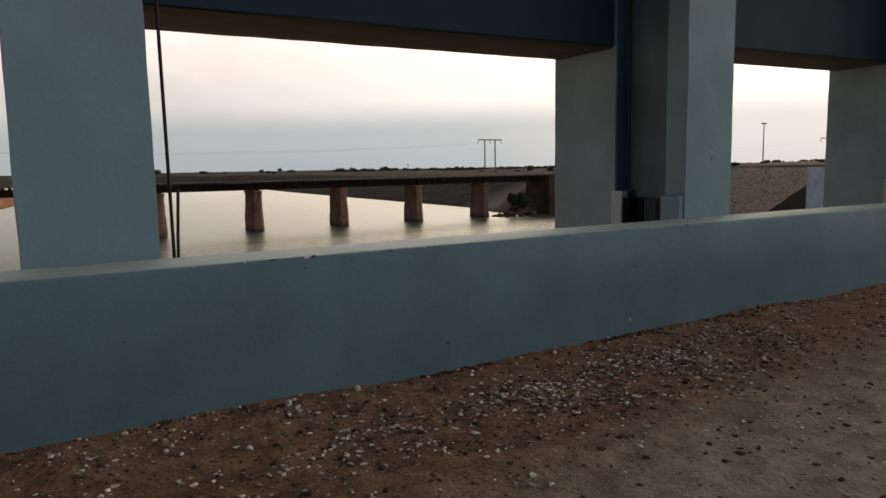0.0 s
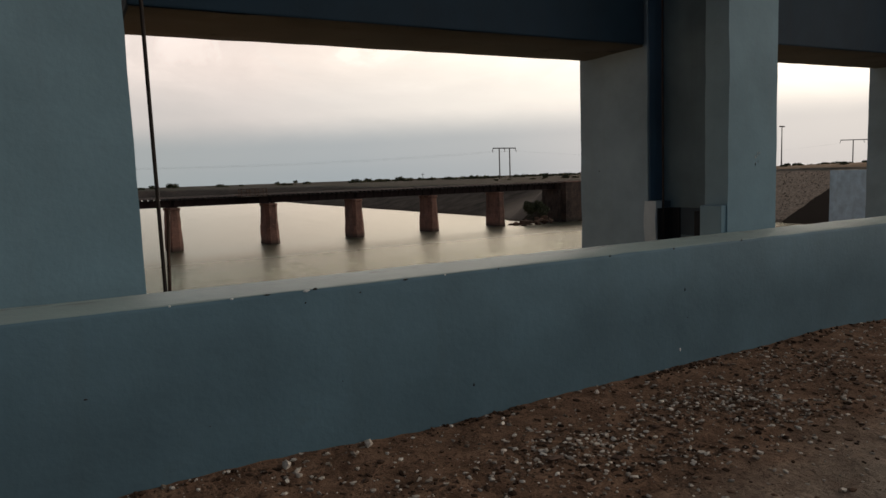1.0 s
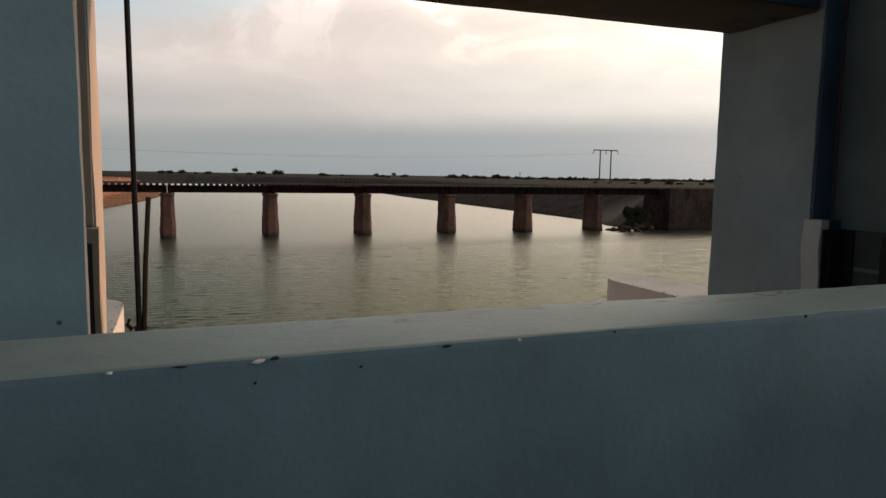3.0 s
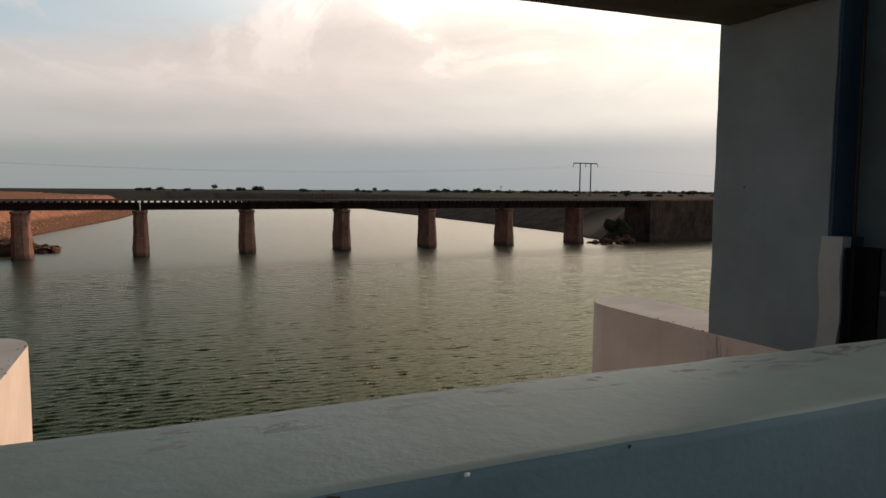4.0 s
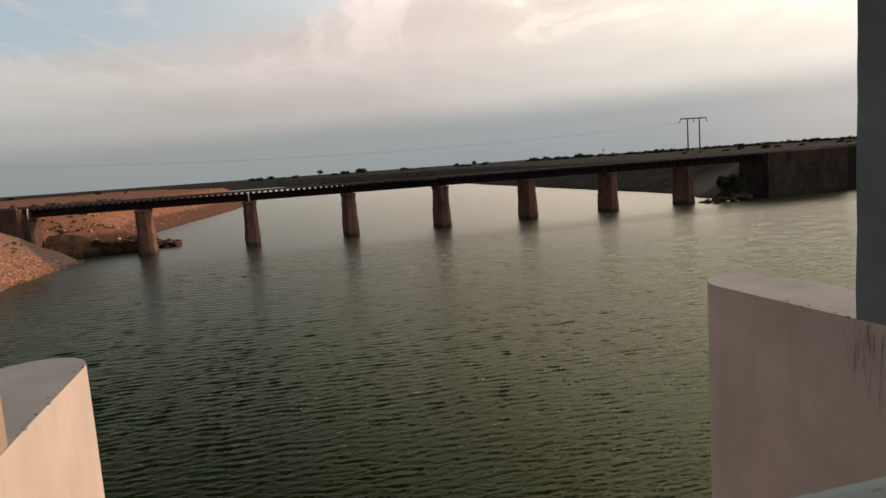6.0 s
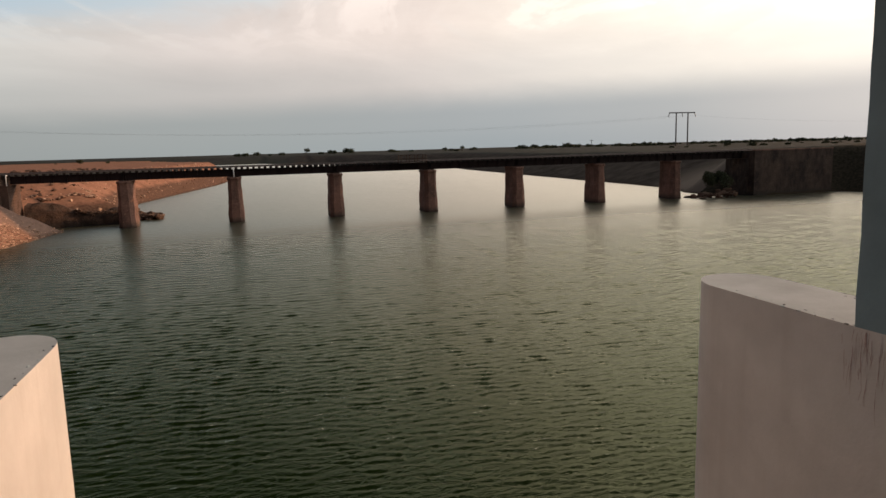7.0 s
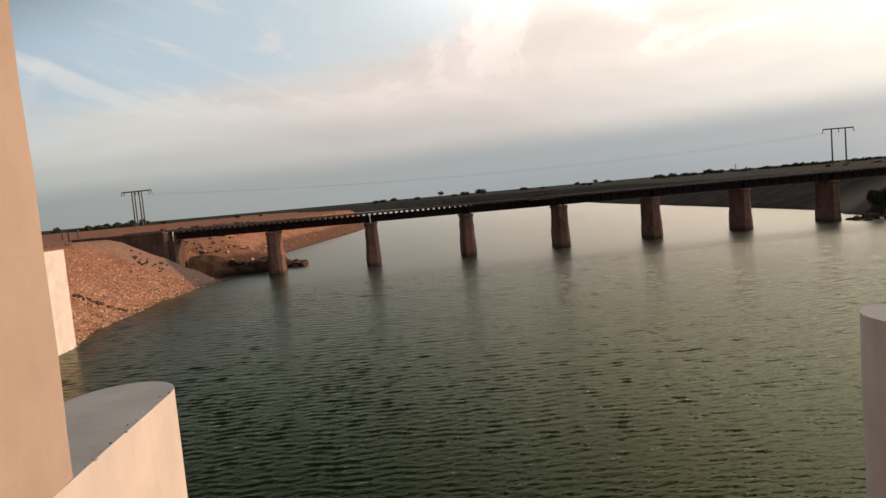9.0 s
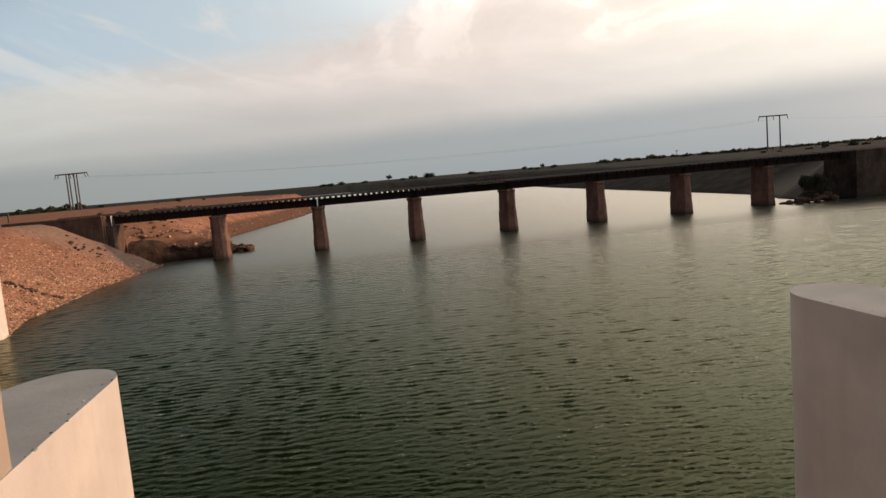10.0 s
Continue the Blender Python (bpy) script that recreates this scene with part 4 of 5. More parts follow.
STIFFENER = part("stiffener", bm, M_GIRDER)


def rail_span(x0, x1):
    root = thing("bridge_span", ((x0 + x1) / 2, RAIL_Y, -0.63), "rust brown steel plate girder railway span", "bridge span", "railway spans")
    h = (x1 - x0) / 2 - 0.06
    for y in (-0.9, 0.9):
        bm = bmesh.new()
        hexa(bm, (-h, y - 0.012, 0.03), (h, y + 0.012, 0.70))
        hexa(bm, (-h, y - 0.17, 0.0), (h, y + 0.17, 0.03))
        hexa(bm, (-h, y - 0.17, 0.70), (h, y + 0.17, 0.73))
        girder = part("girder", bm, M_GIRDER, root)
        for x in steps(-h + 0.1, h - 0.1, 1.2):
            for s in (-1, 1):
                shared("stiffener", STIFFENER, girder, pose(x, y + s * 0.08, 0.03))
    for x in steps(-h + 0.3, h - 0.3, 2.4):
        bm = bmesh.new()
        hexa(bm, (x - 0.04, -0.88, 0.12), (x + 0.04, 0.88, 0.60))
        part("cross_brace", bm, M_GIRDER, root)
    return root


ENDS = [-20.6] + PIER_X + [63.6]
for a, b in zip(ENDS, ENDS[1:]):
    rail_span(a, b)
bpy.data.objects.remove(STIFFENER)

track = thing("railway_track", (20, RAIL_Y, 0.10), "rusty rails on timber sleepers crossing the bridge", "railway track")
bm = bmesh.new()
hexa(bm, (-0.125, -1.35, 0.0), (0.125, 1.35, 0.20))
first = part("sleeper", bm, M_WOOD, track)
first.location = (-41.0, 0, 0)
for x in steps(-40.4, 46.0, 0.6):
    shared("sleeper", first, track, pose(x, random.uniform(-0.05, 0.05), random.uniform(-0.005, 0.005)))
for y in (-0.84, 0.84):
    bm = bmesh.new()
    hexa(bm, (-46, y - 0.07, 0.20), (48, y + 0.07, 0.22))
    hexa(bm, (-46, y - 0.012, 0.22), (48, y + 0.012, 0.33))
    hexa(bm, (-46, y - 0.035, 0.33), (48, y + 0.035, 0.37))
    part("rail", bm, M_STEEL, track)


def refuge(x0, x1):
    """The trolley refuge: a small railed platform beside the track."""
    root = thing("trolley_refuge", ((x0 + x1) / 2, RAIL_Y - 2.3, 0.1), "small rusty railed refuge platform beside the track", "refuge platform")
    w = (x1 - x0) / 2
    part("floor", box((-w, -0.7, 0.05), (w, 0.95, 0.12), 0.01), M_WOOD, root)
    for x in (-w, -w * 0.33, w * 0.33, w):
        for y in (-0.7, 0.7):
            bm = bmesh.new()
            tube(bm, [(x, y, 0.12), (x, y, 0.98)], 0.035, 6)
            part("post", bm, M_RUST, root)
    for z in (0.55, 0.96):
        for y in (-0.7, 0.7):
            bm = bmesh.new()
            tube(bm, [(-w, y, z), (w, y, z)], 0.03, 6)
            part("rail", bm, M_RUST, root)
        for x in (-w, w):
            bm = bmesh.new()
            tube(bm, [(x, -0.7, z), (x, 0.7, z)], 0.03, 6)
            part("rail", bm, M_RUST, root)
    return root


refuge(17.95, 20.75)
pipe = thing("drain_pipe", (0.35, RAIL_Y - 1.35, -0.7), "thin white painted pipe on the bridge girder", "pipe")
bm = bmesh.new()
tube(bm, [(0, 0, 0), (0, 0, 0.92), (0, 0.1, 0.97), (0, 0.35, 0.98)], 0.05, 8)
part("pipe_run", bm, M_WHITEPIPE, pipe, smooth=True)
copy_thing(pipe, pose(-20.45, RAIL_Y - 2.1, -0.75))


def abutment(x, sign, wing, name, stone):
    """Masonry abutment with a level-topped return wall along the embankment."""
    root = thing("bridge_abutment", (x, RAIL_Y, WATER), name, "abutment", "railway abutments")
    s = sign

    def rough(lo, hi, d=0.5):
        bm = bmesh.new()
        out = [(lo[0], lo[1]), (hi[0], lo[1]), (hi[0], hi[1]), (lo[0], hi[1])]
        pts = []
        for (ax, ay), (bx, by) in zip(out, out[1:] + out[:1]):
            for t in steps(0, 1, d / max(d, math.hypot(bx - ax, by - ay)))[:-1]:
                pts.append((ax + (bx - ax) * t, ay + (by - ay) * t))
        prism(bm, pts, steps(lo[2], hi[2], 0.4), 0.05)
        return bm
    xs = sorted((0.0, s * 1.6))
    part("bridge_seat", rough((xs[0], -1.9, -1.5), (xs[1], 1.9, 4.72)), stone, root)
    xs = sorted((s * 0.62, s * 2.2))
    part("ballast_wall", rough((xs[0], -2.4, -1.5), (xs[1], 2.4, 5.75)), stone, root)
    xs = sorted((s * 0.7, s * wing))
    part("return_wall", rough((xs[0], -2.75, -1.5), (xs[1], -2.25, 5.72)), stone, root)
    part("coping", box((xs[0], -2.8, 5.72), (xs[1], -2.2, 5.84), 0.02), M_MASON, root, "worn coping stones")
    return root


abutment(-20.5, -1, 10.0, "brown masonry railway abutment with a return wall", M_ABUTMENT)
abutment(63.4, 1, 13.0, "dark rubble railway abutment with a return wall", M_RUBBLE)

# ---- stones ----
RNG = np.random.default_rng(7)


def on_land(xs, ys, lift=0.0):
    return np.stack([xs, ys, land_height(xs, ys) + lift], -1)


def slope_stones(n, x0, x1, y0, y1, dmin, dmax, smin, smax):
    X, Y = RNG.uniform(x0, x1, n), RNG.uniform(y0, y1, n)
    d = shore(X, Y)
    ok = (d > dmin) & (d < dmax)
    X, Y = X[ok], Y[ok]
    s = smin + (smax - smin) * RNG.random(len(X)) ** 2.2
    return on_land(X, Y, 0.04), s


c, s = slope_stones(30000, -29, -16.0, 40.5, 75, -0.2, 9.5, 0.05, 0.15)
# thick near the water, thinning out up the slope and on the smooth apron beside the abutment
d = shore(c[:, 0], c[:, 1])
k = RNG.random(len(d)) < np.clip(1.25 - d / 6.5, 0.12, 1) * np.clip((71.5 - c[:, 1] - 0.55 * d) / 6, 0.05, 1)
c, s = c[k], s[k]
pitching = rock_field("stone_pitching", M_PITCH, c - np.array([0, 0, 0.05]), s, RNG, flat=0.5)
tagged(pitching, "reddish sunlit stones pitched over the river bank", "stone pitching", kind="stuff")
c, s = slope_stones(2600, -34, 0, 79, 205, 0.0, 8.0, 0.08, 0.28)
tagged(rock_field("bank_stones", M_PITCH, c, s, RNG), "loose stones on the sandy bank beyond the bridge", "stones", kind="stuff")
c, s = slope_stones(16000, 60, 100, 30, 65, -0.3, 9.5, 0.05, 0.15)
k = c[:, 1] + 0.46 * c[:, 0] > 85.0
c, s = c[k], s[k]
tagged(rock_field("east_bank_stones", M_GRAVEL, c - np.array([0, 0, 0.05]), s, RNG), "grey stones covering the shaded river bank", "stones", kind="stuff")
# a gully of dark stones down the western slope, a few more near the abutment, rubble on the bund
GULLY = [(-21.3, 50.9), (-18.1, 53.2)]
n = 30
t = RNG.random(n)
X = np.concatenate([GULLY[0][0] + (GULLY[1][0] - GULLY[0][0]) * t, RNG.uniform(-23.5, -20.0, 16)])
Y = np.concatenate([GULLY[0][1] + (GULLY[1][1] - GULLY[0][1]) * t, RNG.uniform(66.5, 70, 16)]) + RNG.normal(0, 0.15, n + 16)
tagged(rock_field("gully_stones", M_BOULDER, on_land(X, Y, 0.05), RNG.uniform(0.12, 0.26, n + 16), RNG), "dark stones strewn down the pitched bank", "stones", kind="stuff")
Y = RNG.uniform(100, 138, 190)
X = Y * np.tan(np.radians(np.where(RNG.random(190) < 0.75, RNG.normal(-13.5, 2.0, 190), RNG.normal(-4.6, 0.5, 190)))) + 2.5
c = on_land(X, Y, 0.08)
c = c[c[:, 2] > -1.2]
tagged(rock_field("bund_rubble", M_BOULDER, c, RNG.uniform(0.15, 0.50, len(c)), RNG), "dark rubble scattered along the bund top", "rubble", kind="stuff")
# a pile against the bridge seat, stones above the toe and a pale row along the bank
n = 34
X, Y = RNG.normal(-20.7, 0.55, n), RNG.normal(79.4, 0.5, n)
tagged(rock_field("seat_rubble", M_GRAVEL, on_land(X, Y, 0.0) + np.abs(RNG.normal(0, 0.35, (n, 1))) * np.array([0, 0, 1.0]), RNG.uniform(0.18, 0.42, n), RNG), "reddish rubble piled against the bridge seat", "rubble", kind="stuff")
X, Y = RNG.uniform(-23.5, -18.5, 46), RNG.uniform(81, 91, 46)
tagged(rock_field("dark_bank_stones", M_BOULDER, on_land(X, Y, 0.05), RNG.uniform(0.14, 0.36, 46), RNG), "dark stones strewn on the sandy bank", "stones", kind="stuff")
X, Y = RNG.uniform(-22, -8, 4000), RNG.uniform(79, 98, 4000)
k = np.abs(shore(X, Y) - 4.3 - 0.25 * np.sin(X * 1.7)) < 0.16
tagged(rock_field("bank_stone_row", M_PITCH, on_land(X[k], Y[k], 0.05), RNG.uniform(0.10, 0.26, int(k.sum())), RNG), "pale stones in a row along the bank", "stones", kind="stuff")
# boulders round the first western pier and at the eastern abutment
n = 90
X, Y = RNG.uniform(-15.0, -10.6, n), RNG.uniform(81.0, 84.5, n)
tagged(rock_field("toe_stones", M_PITCH, on_land(X, Y, 0.08), RNG.uniform(0.14, 0.40, n), RNG), "pale and brown stones tipped on the toe bank", "stones", kind="stuff")
n = 150
c = np.stack([RNG.uniform(-13.5, -8.3, n), RNG.uniform(82.4, 85.2, n), np.full(n, WATER + 0.1)], -1)
c[:, 2] = np.maximum(land_height(c[:, 0], c[:, 1]), WATER) + 0.05
c[:, 2] += np.abs(RNG.normal(0, 0.22, n)) * (c[:, 0] > -11.5)
tagged(rock_field("boulder_heap", M_BOULDER, c, RNG.uniform(0.25, 0.62, n), RNG), "brown boulders heaped at the waterline", "boulders", kind="stuff")
n = 60
u = RNG.random(n)
c = np.stack([55.6 + 6.0 * u, RNG.uniform(72.0, 75.0, n), WATER + RNG.random(n) * (0.15 + 0.9 * u)], -1)
tagged(rock_field("eastern_boulder_heap", M_BOULDER, c, RNG.uniform(0.2, 0.5, n), RNG), "dark boulders lying before the abutment", "boulders", kind="stuff")

# rubble toe between the western abutment and the first pier, its colour holding shade
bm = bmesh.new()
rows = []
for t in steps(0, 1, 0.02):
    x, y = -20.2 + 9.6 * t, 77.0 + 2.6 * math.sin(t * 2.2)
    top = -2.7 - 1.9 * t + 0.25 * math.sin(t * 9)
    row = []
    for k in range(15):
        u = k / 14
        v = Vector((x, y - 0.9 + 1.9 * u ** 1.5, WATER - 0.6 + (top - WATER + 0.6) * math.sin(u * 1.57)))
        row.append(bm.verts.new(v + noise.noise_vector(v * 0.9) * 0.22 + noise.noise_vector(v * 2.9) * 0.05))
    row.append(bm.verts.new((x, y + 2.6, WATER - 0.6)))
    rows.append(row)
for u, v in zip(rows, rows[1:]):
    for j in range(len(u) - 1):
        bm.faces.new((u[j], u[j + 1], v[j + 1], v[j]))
t = RNG.uniform(0.42, 1.04, 150)
c = np.stack([-20.2 + 9.6 * t, 77.4 + 2.6 * np.sin(t * 2.2) + RNG.normal(0, 0.4, 150), -2.72 - 1.9 * t + 0.25 * np.sin(t * 9) - np.abs(RNG.normal(0, 0.25, 150))], -1)
tagged(rock_field("ridge_stones", M_BOULDER, c, RNG.uniform(0.10, 0.26, 150), RNG), "brown stones tipped along the toe bank", "stones", kind="stuff")
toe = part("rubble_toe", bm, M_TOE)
tagged(toe, "wet rubble toe bank below the railway abutment, darkened for the span's shade", "rubble bank")
# pebbles on the verge: thick bands near the wall and beside the wheel track
def verge_points(n, thick):
    """Places for loose stones: scattered all over, thick in a band that runs slantwise across the verge."""
    X, Y = RNG.uniform(-2, 10, n), -RNG.random(n) ** 1.2 * 4.0 - 0.01
    clump = np.sin(X * 2.9 + 1.5 * np.sin(Y * 4.7)) * np.sin(Y * 5.3 + X * 1.9)
    dense = 0.7 * np.exp(-((Y + 0.95 - 0.08 * (X - 2.0)) / 0.42) ** 2) * np.exp(-((X - 3.45) / 1.7) ** 2) + 0.09 * np.clip((2.8 - X) / 1.5, 0.15, 1) * np.clip((Y + 2.2) / 0.8, 0.1, 1)
    ok = RNG.random(n) < 0.02 + thick * dense * np.clip(0.6 + 0.6 * clump, 0.2, 1)
    return X[ok], Y[ok]


X, Y = verge_points(130000, 0.62)
s = 0.004 + 0.0145 * RNG.random(len(X)) ** 1.8
c = np.stack([X, Y, road_height(X, Y) + s * 0.35], -1)
tagged(rock_field("verge_gravel", M_PEBBLE, c, s, RNG, flat=0.5), "loose pale and brown gravel on the earth verge", "gravel", kind="stuff")
X, Y = verge_points(110000, 1.0)
s = 0.004 + 0.019 * RNG.random(len(X)) ** 2.4
c = np.stack([X, Y, road_height(X, Y) + s * 0.1], -1)
tagged(rock_field("earth_clods", M_CLOD, c, s, RNG, flat=0.5), "crumbled red-brown earth clods on the verge", "earth clods", kind="stuff")
# dark crumbs gathered against the foot of the wall
X = np.concatenate([RNG.normal(4.35, 0.22, 130), RNG.normal(2.55, 0.16, 60), RNG.normal(5.9, 0.5, 60), RNG.uniform(-2, 10, 50)])
s = RNG.uniform(0.004, 0.019, len(X))
Y = -np.abs(RNG.normal(0, 0.035, len(X))) - s
c = np.stack([X, Y, road_height(X, Y) + s * 0.4], -1)
tagged(rock_field("wall_foot_crumbs", M_CLOD, c, s, RNG, flat=0.7), "dark crumbs gathered at the parapet foot", "debris", kind="stuff")


def big_stone(x, y, size, seed, dark=False):
    r = np.random.default_rng(seed)
    ob = rock_field("stone", M_BOULDER if dark else M_PEBBLE, np.zeros((1, 3)), [size], r, flat=0.7)
    z = float(road_height(np.array([x]), np.array([y]))[0])
    ob.location = (x, y, z + size * 0.35)
    return tagged(ob, "dark brown earth clod lying on the verge" if dark else "pale stone lying on the earth verge", "stone", "loose stones")


for i, (x, y, k) in enumerate(((4.06, -0.99, 0.034), (4.53, -1.18, 0.045), (2.68, -0.56, 0.04), (2.92, -0.62, 0.03), (2.5, -0.8, 0.036), (2.8, -0.95, 0.034), (3.3, -0.75, 0.026), (2.2, -0.7, 0.03), (3.05, -1.1, 0.028), (1.7, -0.85, 0.03))):
    big_stone(x, y, k, 500 + i, True).scale = (1.25, 0.8, 0.55)
big_stone(1.26, -0.09, 0.032, 3)
big_stone(1.29, -0.16, 0.020, 5)
big_stone(1.75, -0.05, 0.030, 4)
for i in range(46):
    big_stone(float(RNG.uniform(-1.5, 11)), -0.05 - float(RNG.random() ** 1.6 * 2.6), float(RNG.uniform(0.012, 0.022)), 20 + i, i % 5 == 0)

# ---- trees, poles and wires in the distance ----


def scrub_tree(height, spread, seed, trunk=True, leaves=34, leaf=0.15):
    """A low desert tree: short forked trunk, ragged crown of many small leaf clumps."""
    r = random.Random(seed)
    root = thing("scrub_tree", (0, 0, 0), "small dark green scrub tree on the plain", "tree", "distant scrub trees")
    bm = bmesh.new()
    if trunk:
        tube(bm, [(0, 0, -0.3), (0.1, 0.05, height * 0.25), (0.2, 0, height * 0.5)], 0.17, 6, 0.08)
        for k in range(4):
            a = r.uniform(0, 6.28)
            tube(bm, [(0.1, 0.03, height * 0.25), (math.cos(a) * spread * 0.3, math.sin(a) * spread * 0.3, height * 0.5), (math.cos(a) * spread * 0.6, math.sin(a) * spread * 0.6, height * 0.75)], 0.09, 5, 0.03)
        part("trunk", bm, M_BARK, root)
        bm = bmesh.new()
    base = 0.28 if trunk else 0.0
    for _ in range(11):
        a, d = r.uniform(0, 6.28), math.sqrt(r.random()) * 0.8 * spread
        k = r.uniform(0.24, 0.45) * spread
        top = height * (1 - 0.45 * (d / spread) ** 2) * r.uniform(0.8, 1.0)
        c = Vector((math.cos(a) * d, math.sin(a) * d, max(base * height + 0.3 * k, top - k * 0.7)))
        for _ in range(leaves):
            v = Vector((r.gauss(0, 1), r.gauss(0, 1), r.gauss(0, 0.8))).normalized() * k * r.uniform(0.5, 1.1)
            p = c + v
            p.z = max(p.z, base * height * 0.8)
            e, f = [Vector((r.gauss(0, 1), r.gauss(0, 1), r.gauss(0, 1))).normalized() * leaf * spread for _ in range(2)]
            bm.faces.new([bm.verts.new(p + e), bm.verts.new(p + f), bm.verts.new(p - e), bm.verts.new(p - f * 0.6)])
    part("crown", bm, M_LEAF, root)
    return root


KINDS = [scrub_tree(3.4, 2.4, 1), scrub_tree(2.6, 2.6, 2), scrub_tree(1.7, 2.6, 3, False), scrub_tree(4.4, 2.4, 4)]
TREES = []


def plant(kind, x, y, k=1.0):
    z = float(land_height(np.array([x]), np.array([y]))[0])
    if z > -0.9:
        TREES.append((kind, x, y, z, k))


# named trees first: bearing from the bridge gap
for kind, x, y, k in ((3, 63.5, 800, 1.3), (1, 112, 800, 2.0), (1, 92.5, 800, 1.5), (2, 79.5, 800, 1.3), (2, 266, 800, 1.5), (2, -13, 800, 1.4), (2, -4.5, 800, 1.5), (1, 7.5, 800, 1.4), (2, 22, 800, 0.9),
                      (2, 35.4, 800, 1.4), (2, 163, 800, 1.6), (2, 170, 800, 1.0), (2, 187, 800, 1.0), (1, 329, 800, 1.5), (1, 347, 800, 1.6), (2, 362, 800, 1.7), (1, 391, 800, 1.8), (2, 402, 800, 1.4),
                      (0, -63.7, 300, 0.62), (0, -53.6, 300, 0.34), (2, -80, 330, 0.3)):
    plant(kind, x, y, k * (1.35 if y > 700 else 1.0))
R = random.Random(11)
for i in range(150):
    b = radians(R.uniform(-32, 66))
    far = R.uniform(520, 1150)
    if b < radians(26):
        continue
    plant(R.choice((0, 1, 2, 2, 2, 2)), math.sin(b) * far, math.cos(b) * far, R.uniform(0.7, 1.35) * (1.2 if b > radians(20) else 0.85))
for i in range(46):
    b = radians(R.uniform(34, 68))
    far = R.uniform(230, 420)
    plant(R.choice((1, 2, 2)), math.sin(b) * far, math.cos(b) * far, R.uniform(0.35, 0.7))
for i in range(34):
    plant(R.choice((0, 2, 2, 1)), R.uniform(-256, -172), R.uniform(526, 560), R.uniform(0.8, 1.5))
for i in range(64):
    plant(R.choice((1, 2, 2)), R.uniform(92, 140), R.uniform(34, 90), R.uniform(0.16, 0.36))
for n, (kind, x, y, z, k) in enumerate(TREES):
    o = copy_thing(KINDS[kind], pose(x, y, z - 0.15, 0, 0, R.uniform(0, 360)) @ Matrix.Diagonal((k, k, k, 1)))
    o.scale = (k, k, k)
for i, k in enumerate(KINDS):
    k.location = (150 + 9 * i, 520 + 14 * i, float(land_height(np.array([150.0 + 9 * i]), np.array([520.0 + 14 * i]))[0]))


def shrub_line(n, b0, b1, near, far, k0, k1):
    """A long uneven belt of low shrubs, far off, made of many small leaf clumps."""
    g = np.random.default_rng(5)
    b, d = np.radians(g.uniform(b0, b1, n)), g.uniform(near, far, n)
    X, Y = np.sin(b) * d, np.cos(b) * d
    Z = land_height(X, Y)
    m = 36
    k = g.uniform(k0, k1, n)
    p = g.normal(0, 1, (n, m, 3))
    p /= np.linalg.norm(p, axis=-1, keepdims=True)
    p *= g.uniform(0.4, 1.0, (n, m, 1)) * k[:, None, None] * np.array([1.5, 1.5, 1.2])
    p[..., 2] = np.abs(p[..., 2])
    p += np.stack([X, Y, Z], -1)[:, None]
    e, f = g.normal(0, 1, (2, n, m, 3)) * (k * 0.30)[:, None, None]
    V = np.stack([p + e, p + f, p - e, p - f], 2).reshape(-1, 3)
    me = bpy.data.meshes.new("shrub_belt")
    me.from_pydata(V.tolist(), [], np.arange(len(V)).reshape(-1, 4).tolist())
    me.materials.append(M_LEAF)
    return tagged(new("shrub_belt", me), "low dark shrubs along the far horizon", "shrubs", kind="stuff")


shrub_line(330, 22, 66, 640, 900, 1.1, 2.4)
bush = scrub_tree(3.0, 2.0, 9, False, 420, 0.05)
bush.location = (59.4, 74.3, -4.9)
bush["label"] = "dark bush growing from boulders beside the abutment"
bush["category"] = "bush"


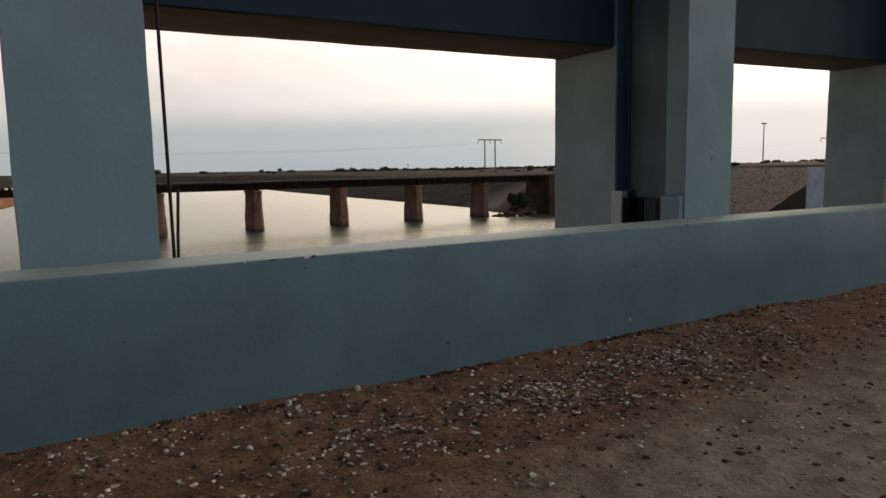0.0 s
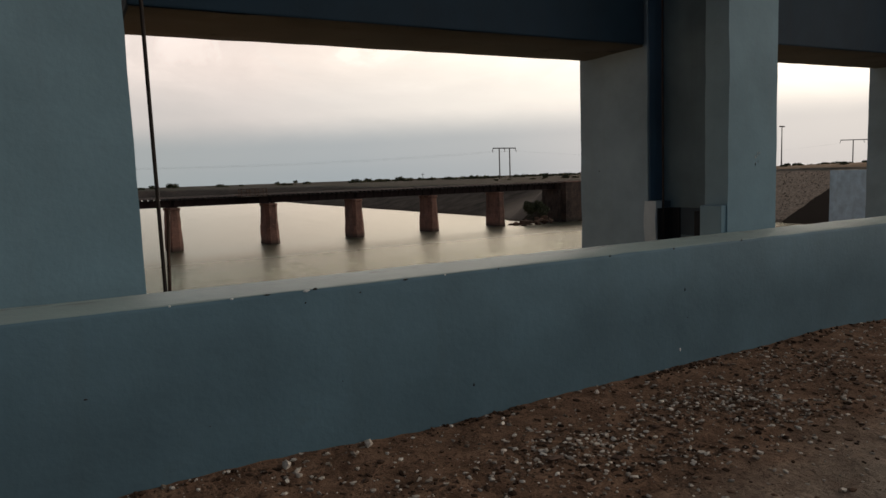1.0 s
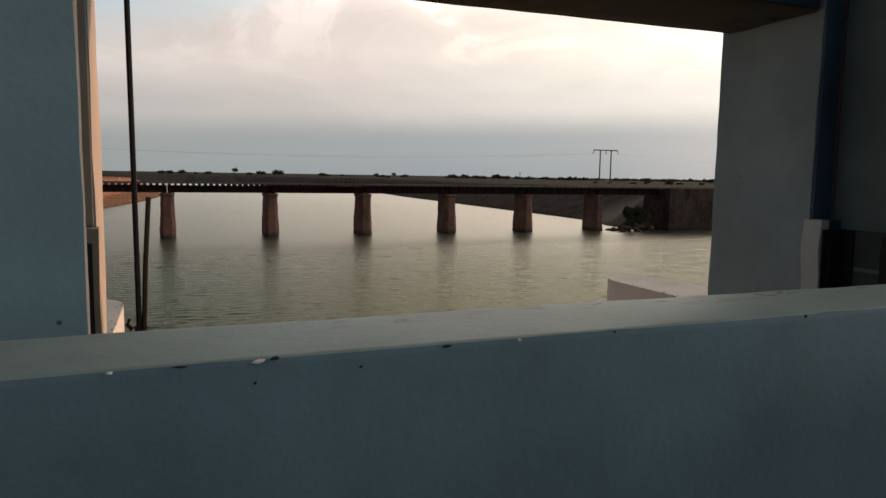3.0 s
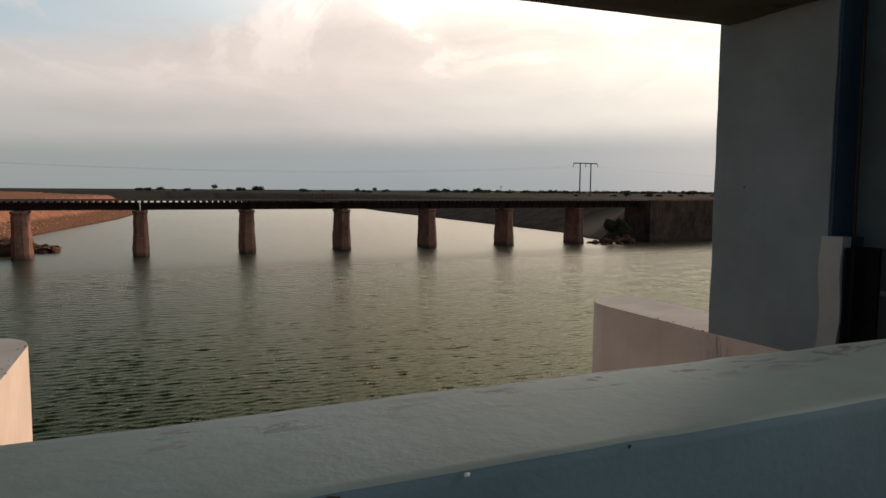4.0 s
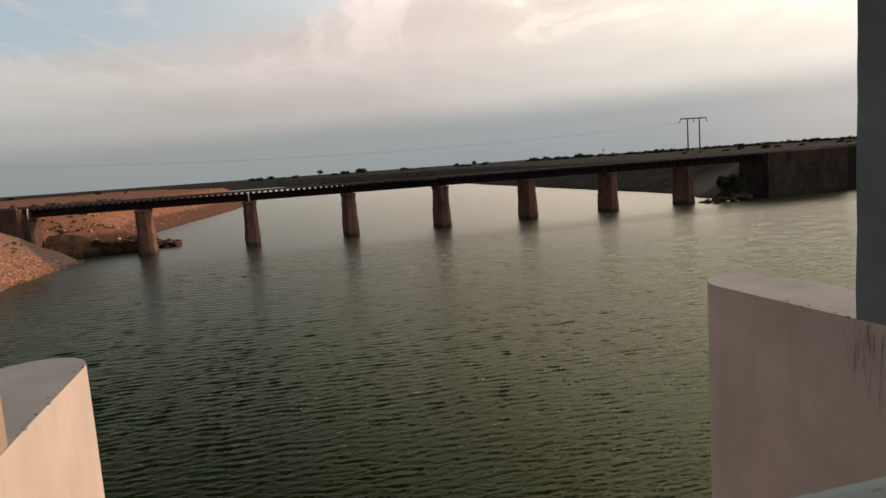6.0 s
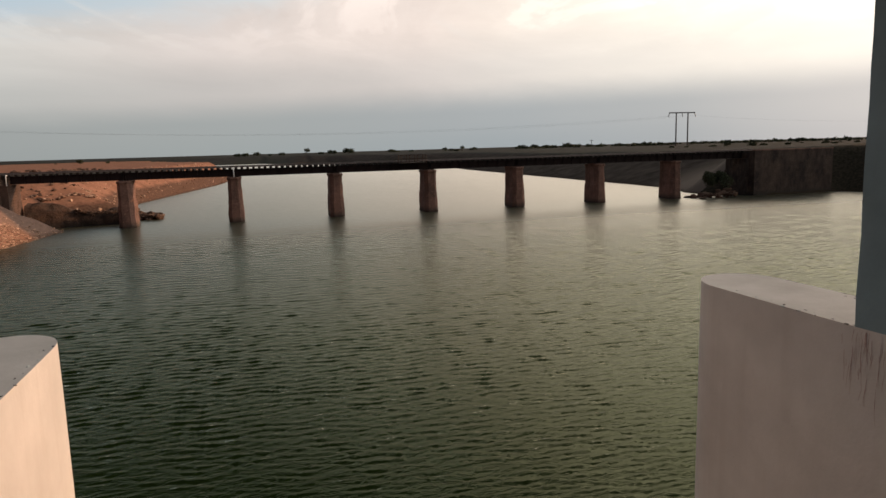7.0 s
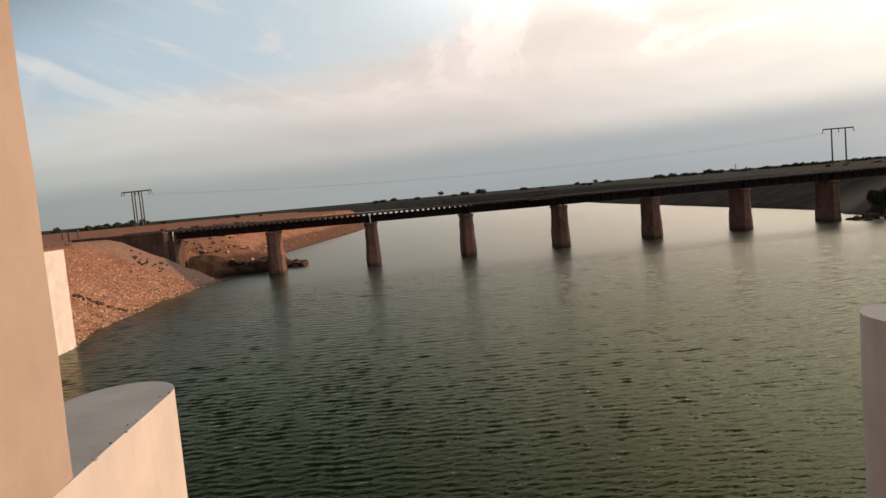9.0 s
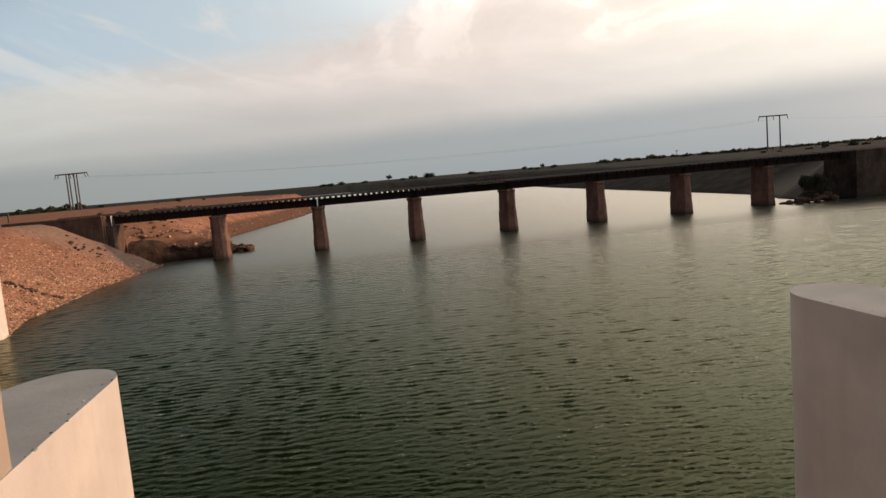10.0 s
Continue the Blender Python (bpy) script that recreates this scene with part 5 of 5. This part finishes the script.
def pylon(x, y, height, gap, arm, turn):
    """Two-pole power line frame with a cross-arm and three hanging insulators."""
    z = float(land_height(np.array([x]), np.array([y]))[0])
    root = thing("power_pylon", (x, y, z), "twin-pole power line frame with cross-arm", "power pylon", "power pylons")
    root.rotation_euler = (0, 0, radians(turn))
    for s in (-1, 1):
        bm = bmesh.new()
        tube(bm, [(s * gap / 2, 0, -0.5), (s * gap / 2, 0, height)], 0.40, 8, 0.32)
        part("pole", bm, M_POLE, root)
    part("cross_arm", box((-arm / 2, -0.2, height - 0.6), (arm / 2, 0.2, height), 0.02), M_POLE, root)
    for xx, d in ((-arm / 2 + 0.2, -1), (0.0, 0.5), (arm / 2 - 0.2, 1)):
        bm = bmesh.new()
        tube(bm, [(xx, 0, height - 0.35), (xx + d * 0.25, 0, height - 1.2), (xx + d * 0.7, 0, height - 2.5)], 0.2, 6)
        part("insulator", bm, M_INSULATOR, root, "brown hanging insulator")
    return root


pylon(232.6, 330, 18.3, 7.7, 17.0, 3)
pylon(-137.5, 390, 19.8, 4.6, 17.5, -18)
pylon(-145.0, 415, 21.0, 4.9, 18.6, -18)
pylon(497, 268, 18.5, 17, 37, -20)
lamp = thing("mast", (303, 200, 0.9), "tall single mast with a short cross head", "mast")
bm = bmesh.new()
tube(bm, [(0, 0, -0.5), (0, 0, 19.3)], 0.32, 8, 0.2)
part("pole", bm, M_POLE, lamp)
part("cross_head", box((-1.9, -0.2, 19.1), (1.9, 0.2, 19.7), 0.05), M_POLE, lamp)
post = thing("small_pole", (420, 788, 0.3), "far utility pole with a cross-arm on the plain", "utility pole")
bm = bmesh.new()
tube(bm, [(0, 0, -0.5), (0, 0, 8)], 0.3, 6)
part("pole", bm, M_POLE, post)
part("cross_arm", box((-2.2, -0.2, 6.6), (2.2, 0.2, 7.1), 0.02), M_POLE, post)


def wire(a, b, sag):
    cu = bmesh.new()
    a, b = Vector(a), Vector(b)
    pts = [a.lerp(b, t) - Vector((0, 0, 4 * sag * t * (1 - t))) for t in [i / 40 for i in range(41)]]
    tube(cu, pts, 0.013, 4)
    ob = part("power_line", cu, M_POLE)
    return tagged(ob, "thin sagging power line between the pylons", "power line", "power lines")


for i, (da, db) in enumerate(((-8.0, -8.2), (0.4, 0.5), (8.0, 8.2))):
    wire((-137.5 + da, 390 + da * 0.3, 17.6), (232.6 + db, 330, 16.2), 5.5 + 0.3 * i)
wire((240.8, 330, 16.2), (480, 272, 16.5), 6.0)

# short marker posts along the western bund
for x, y, h in ((-31.5, 74.6, 1.0), (-36.5, 88, 1.3), (-44, 100, 1.6), (-30.2, 66, 0.8)):
    z = float(land_height(np.array([x]), np.array([y]))[0])
    mp = thing("marker_post", (x, y, z), "short dark marker post on the bund", "marker post", "marker posts")
    bm = box((-0.08, -0.08, -0.3), (0.08, 0.08, h), 0.015)
    part("shaft", bm, M_POLE, mp)
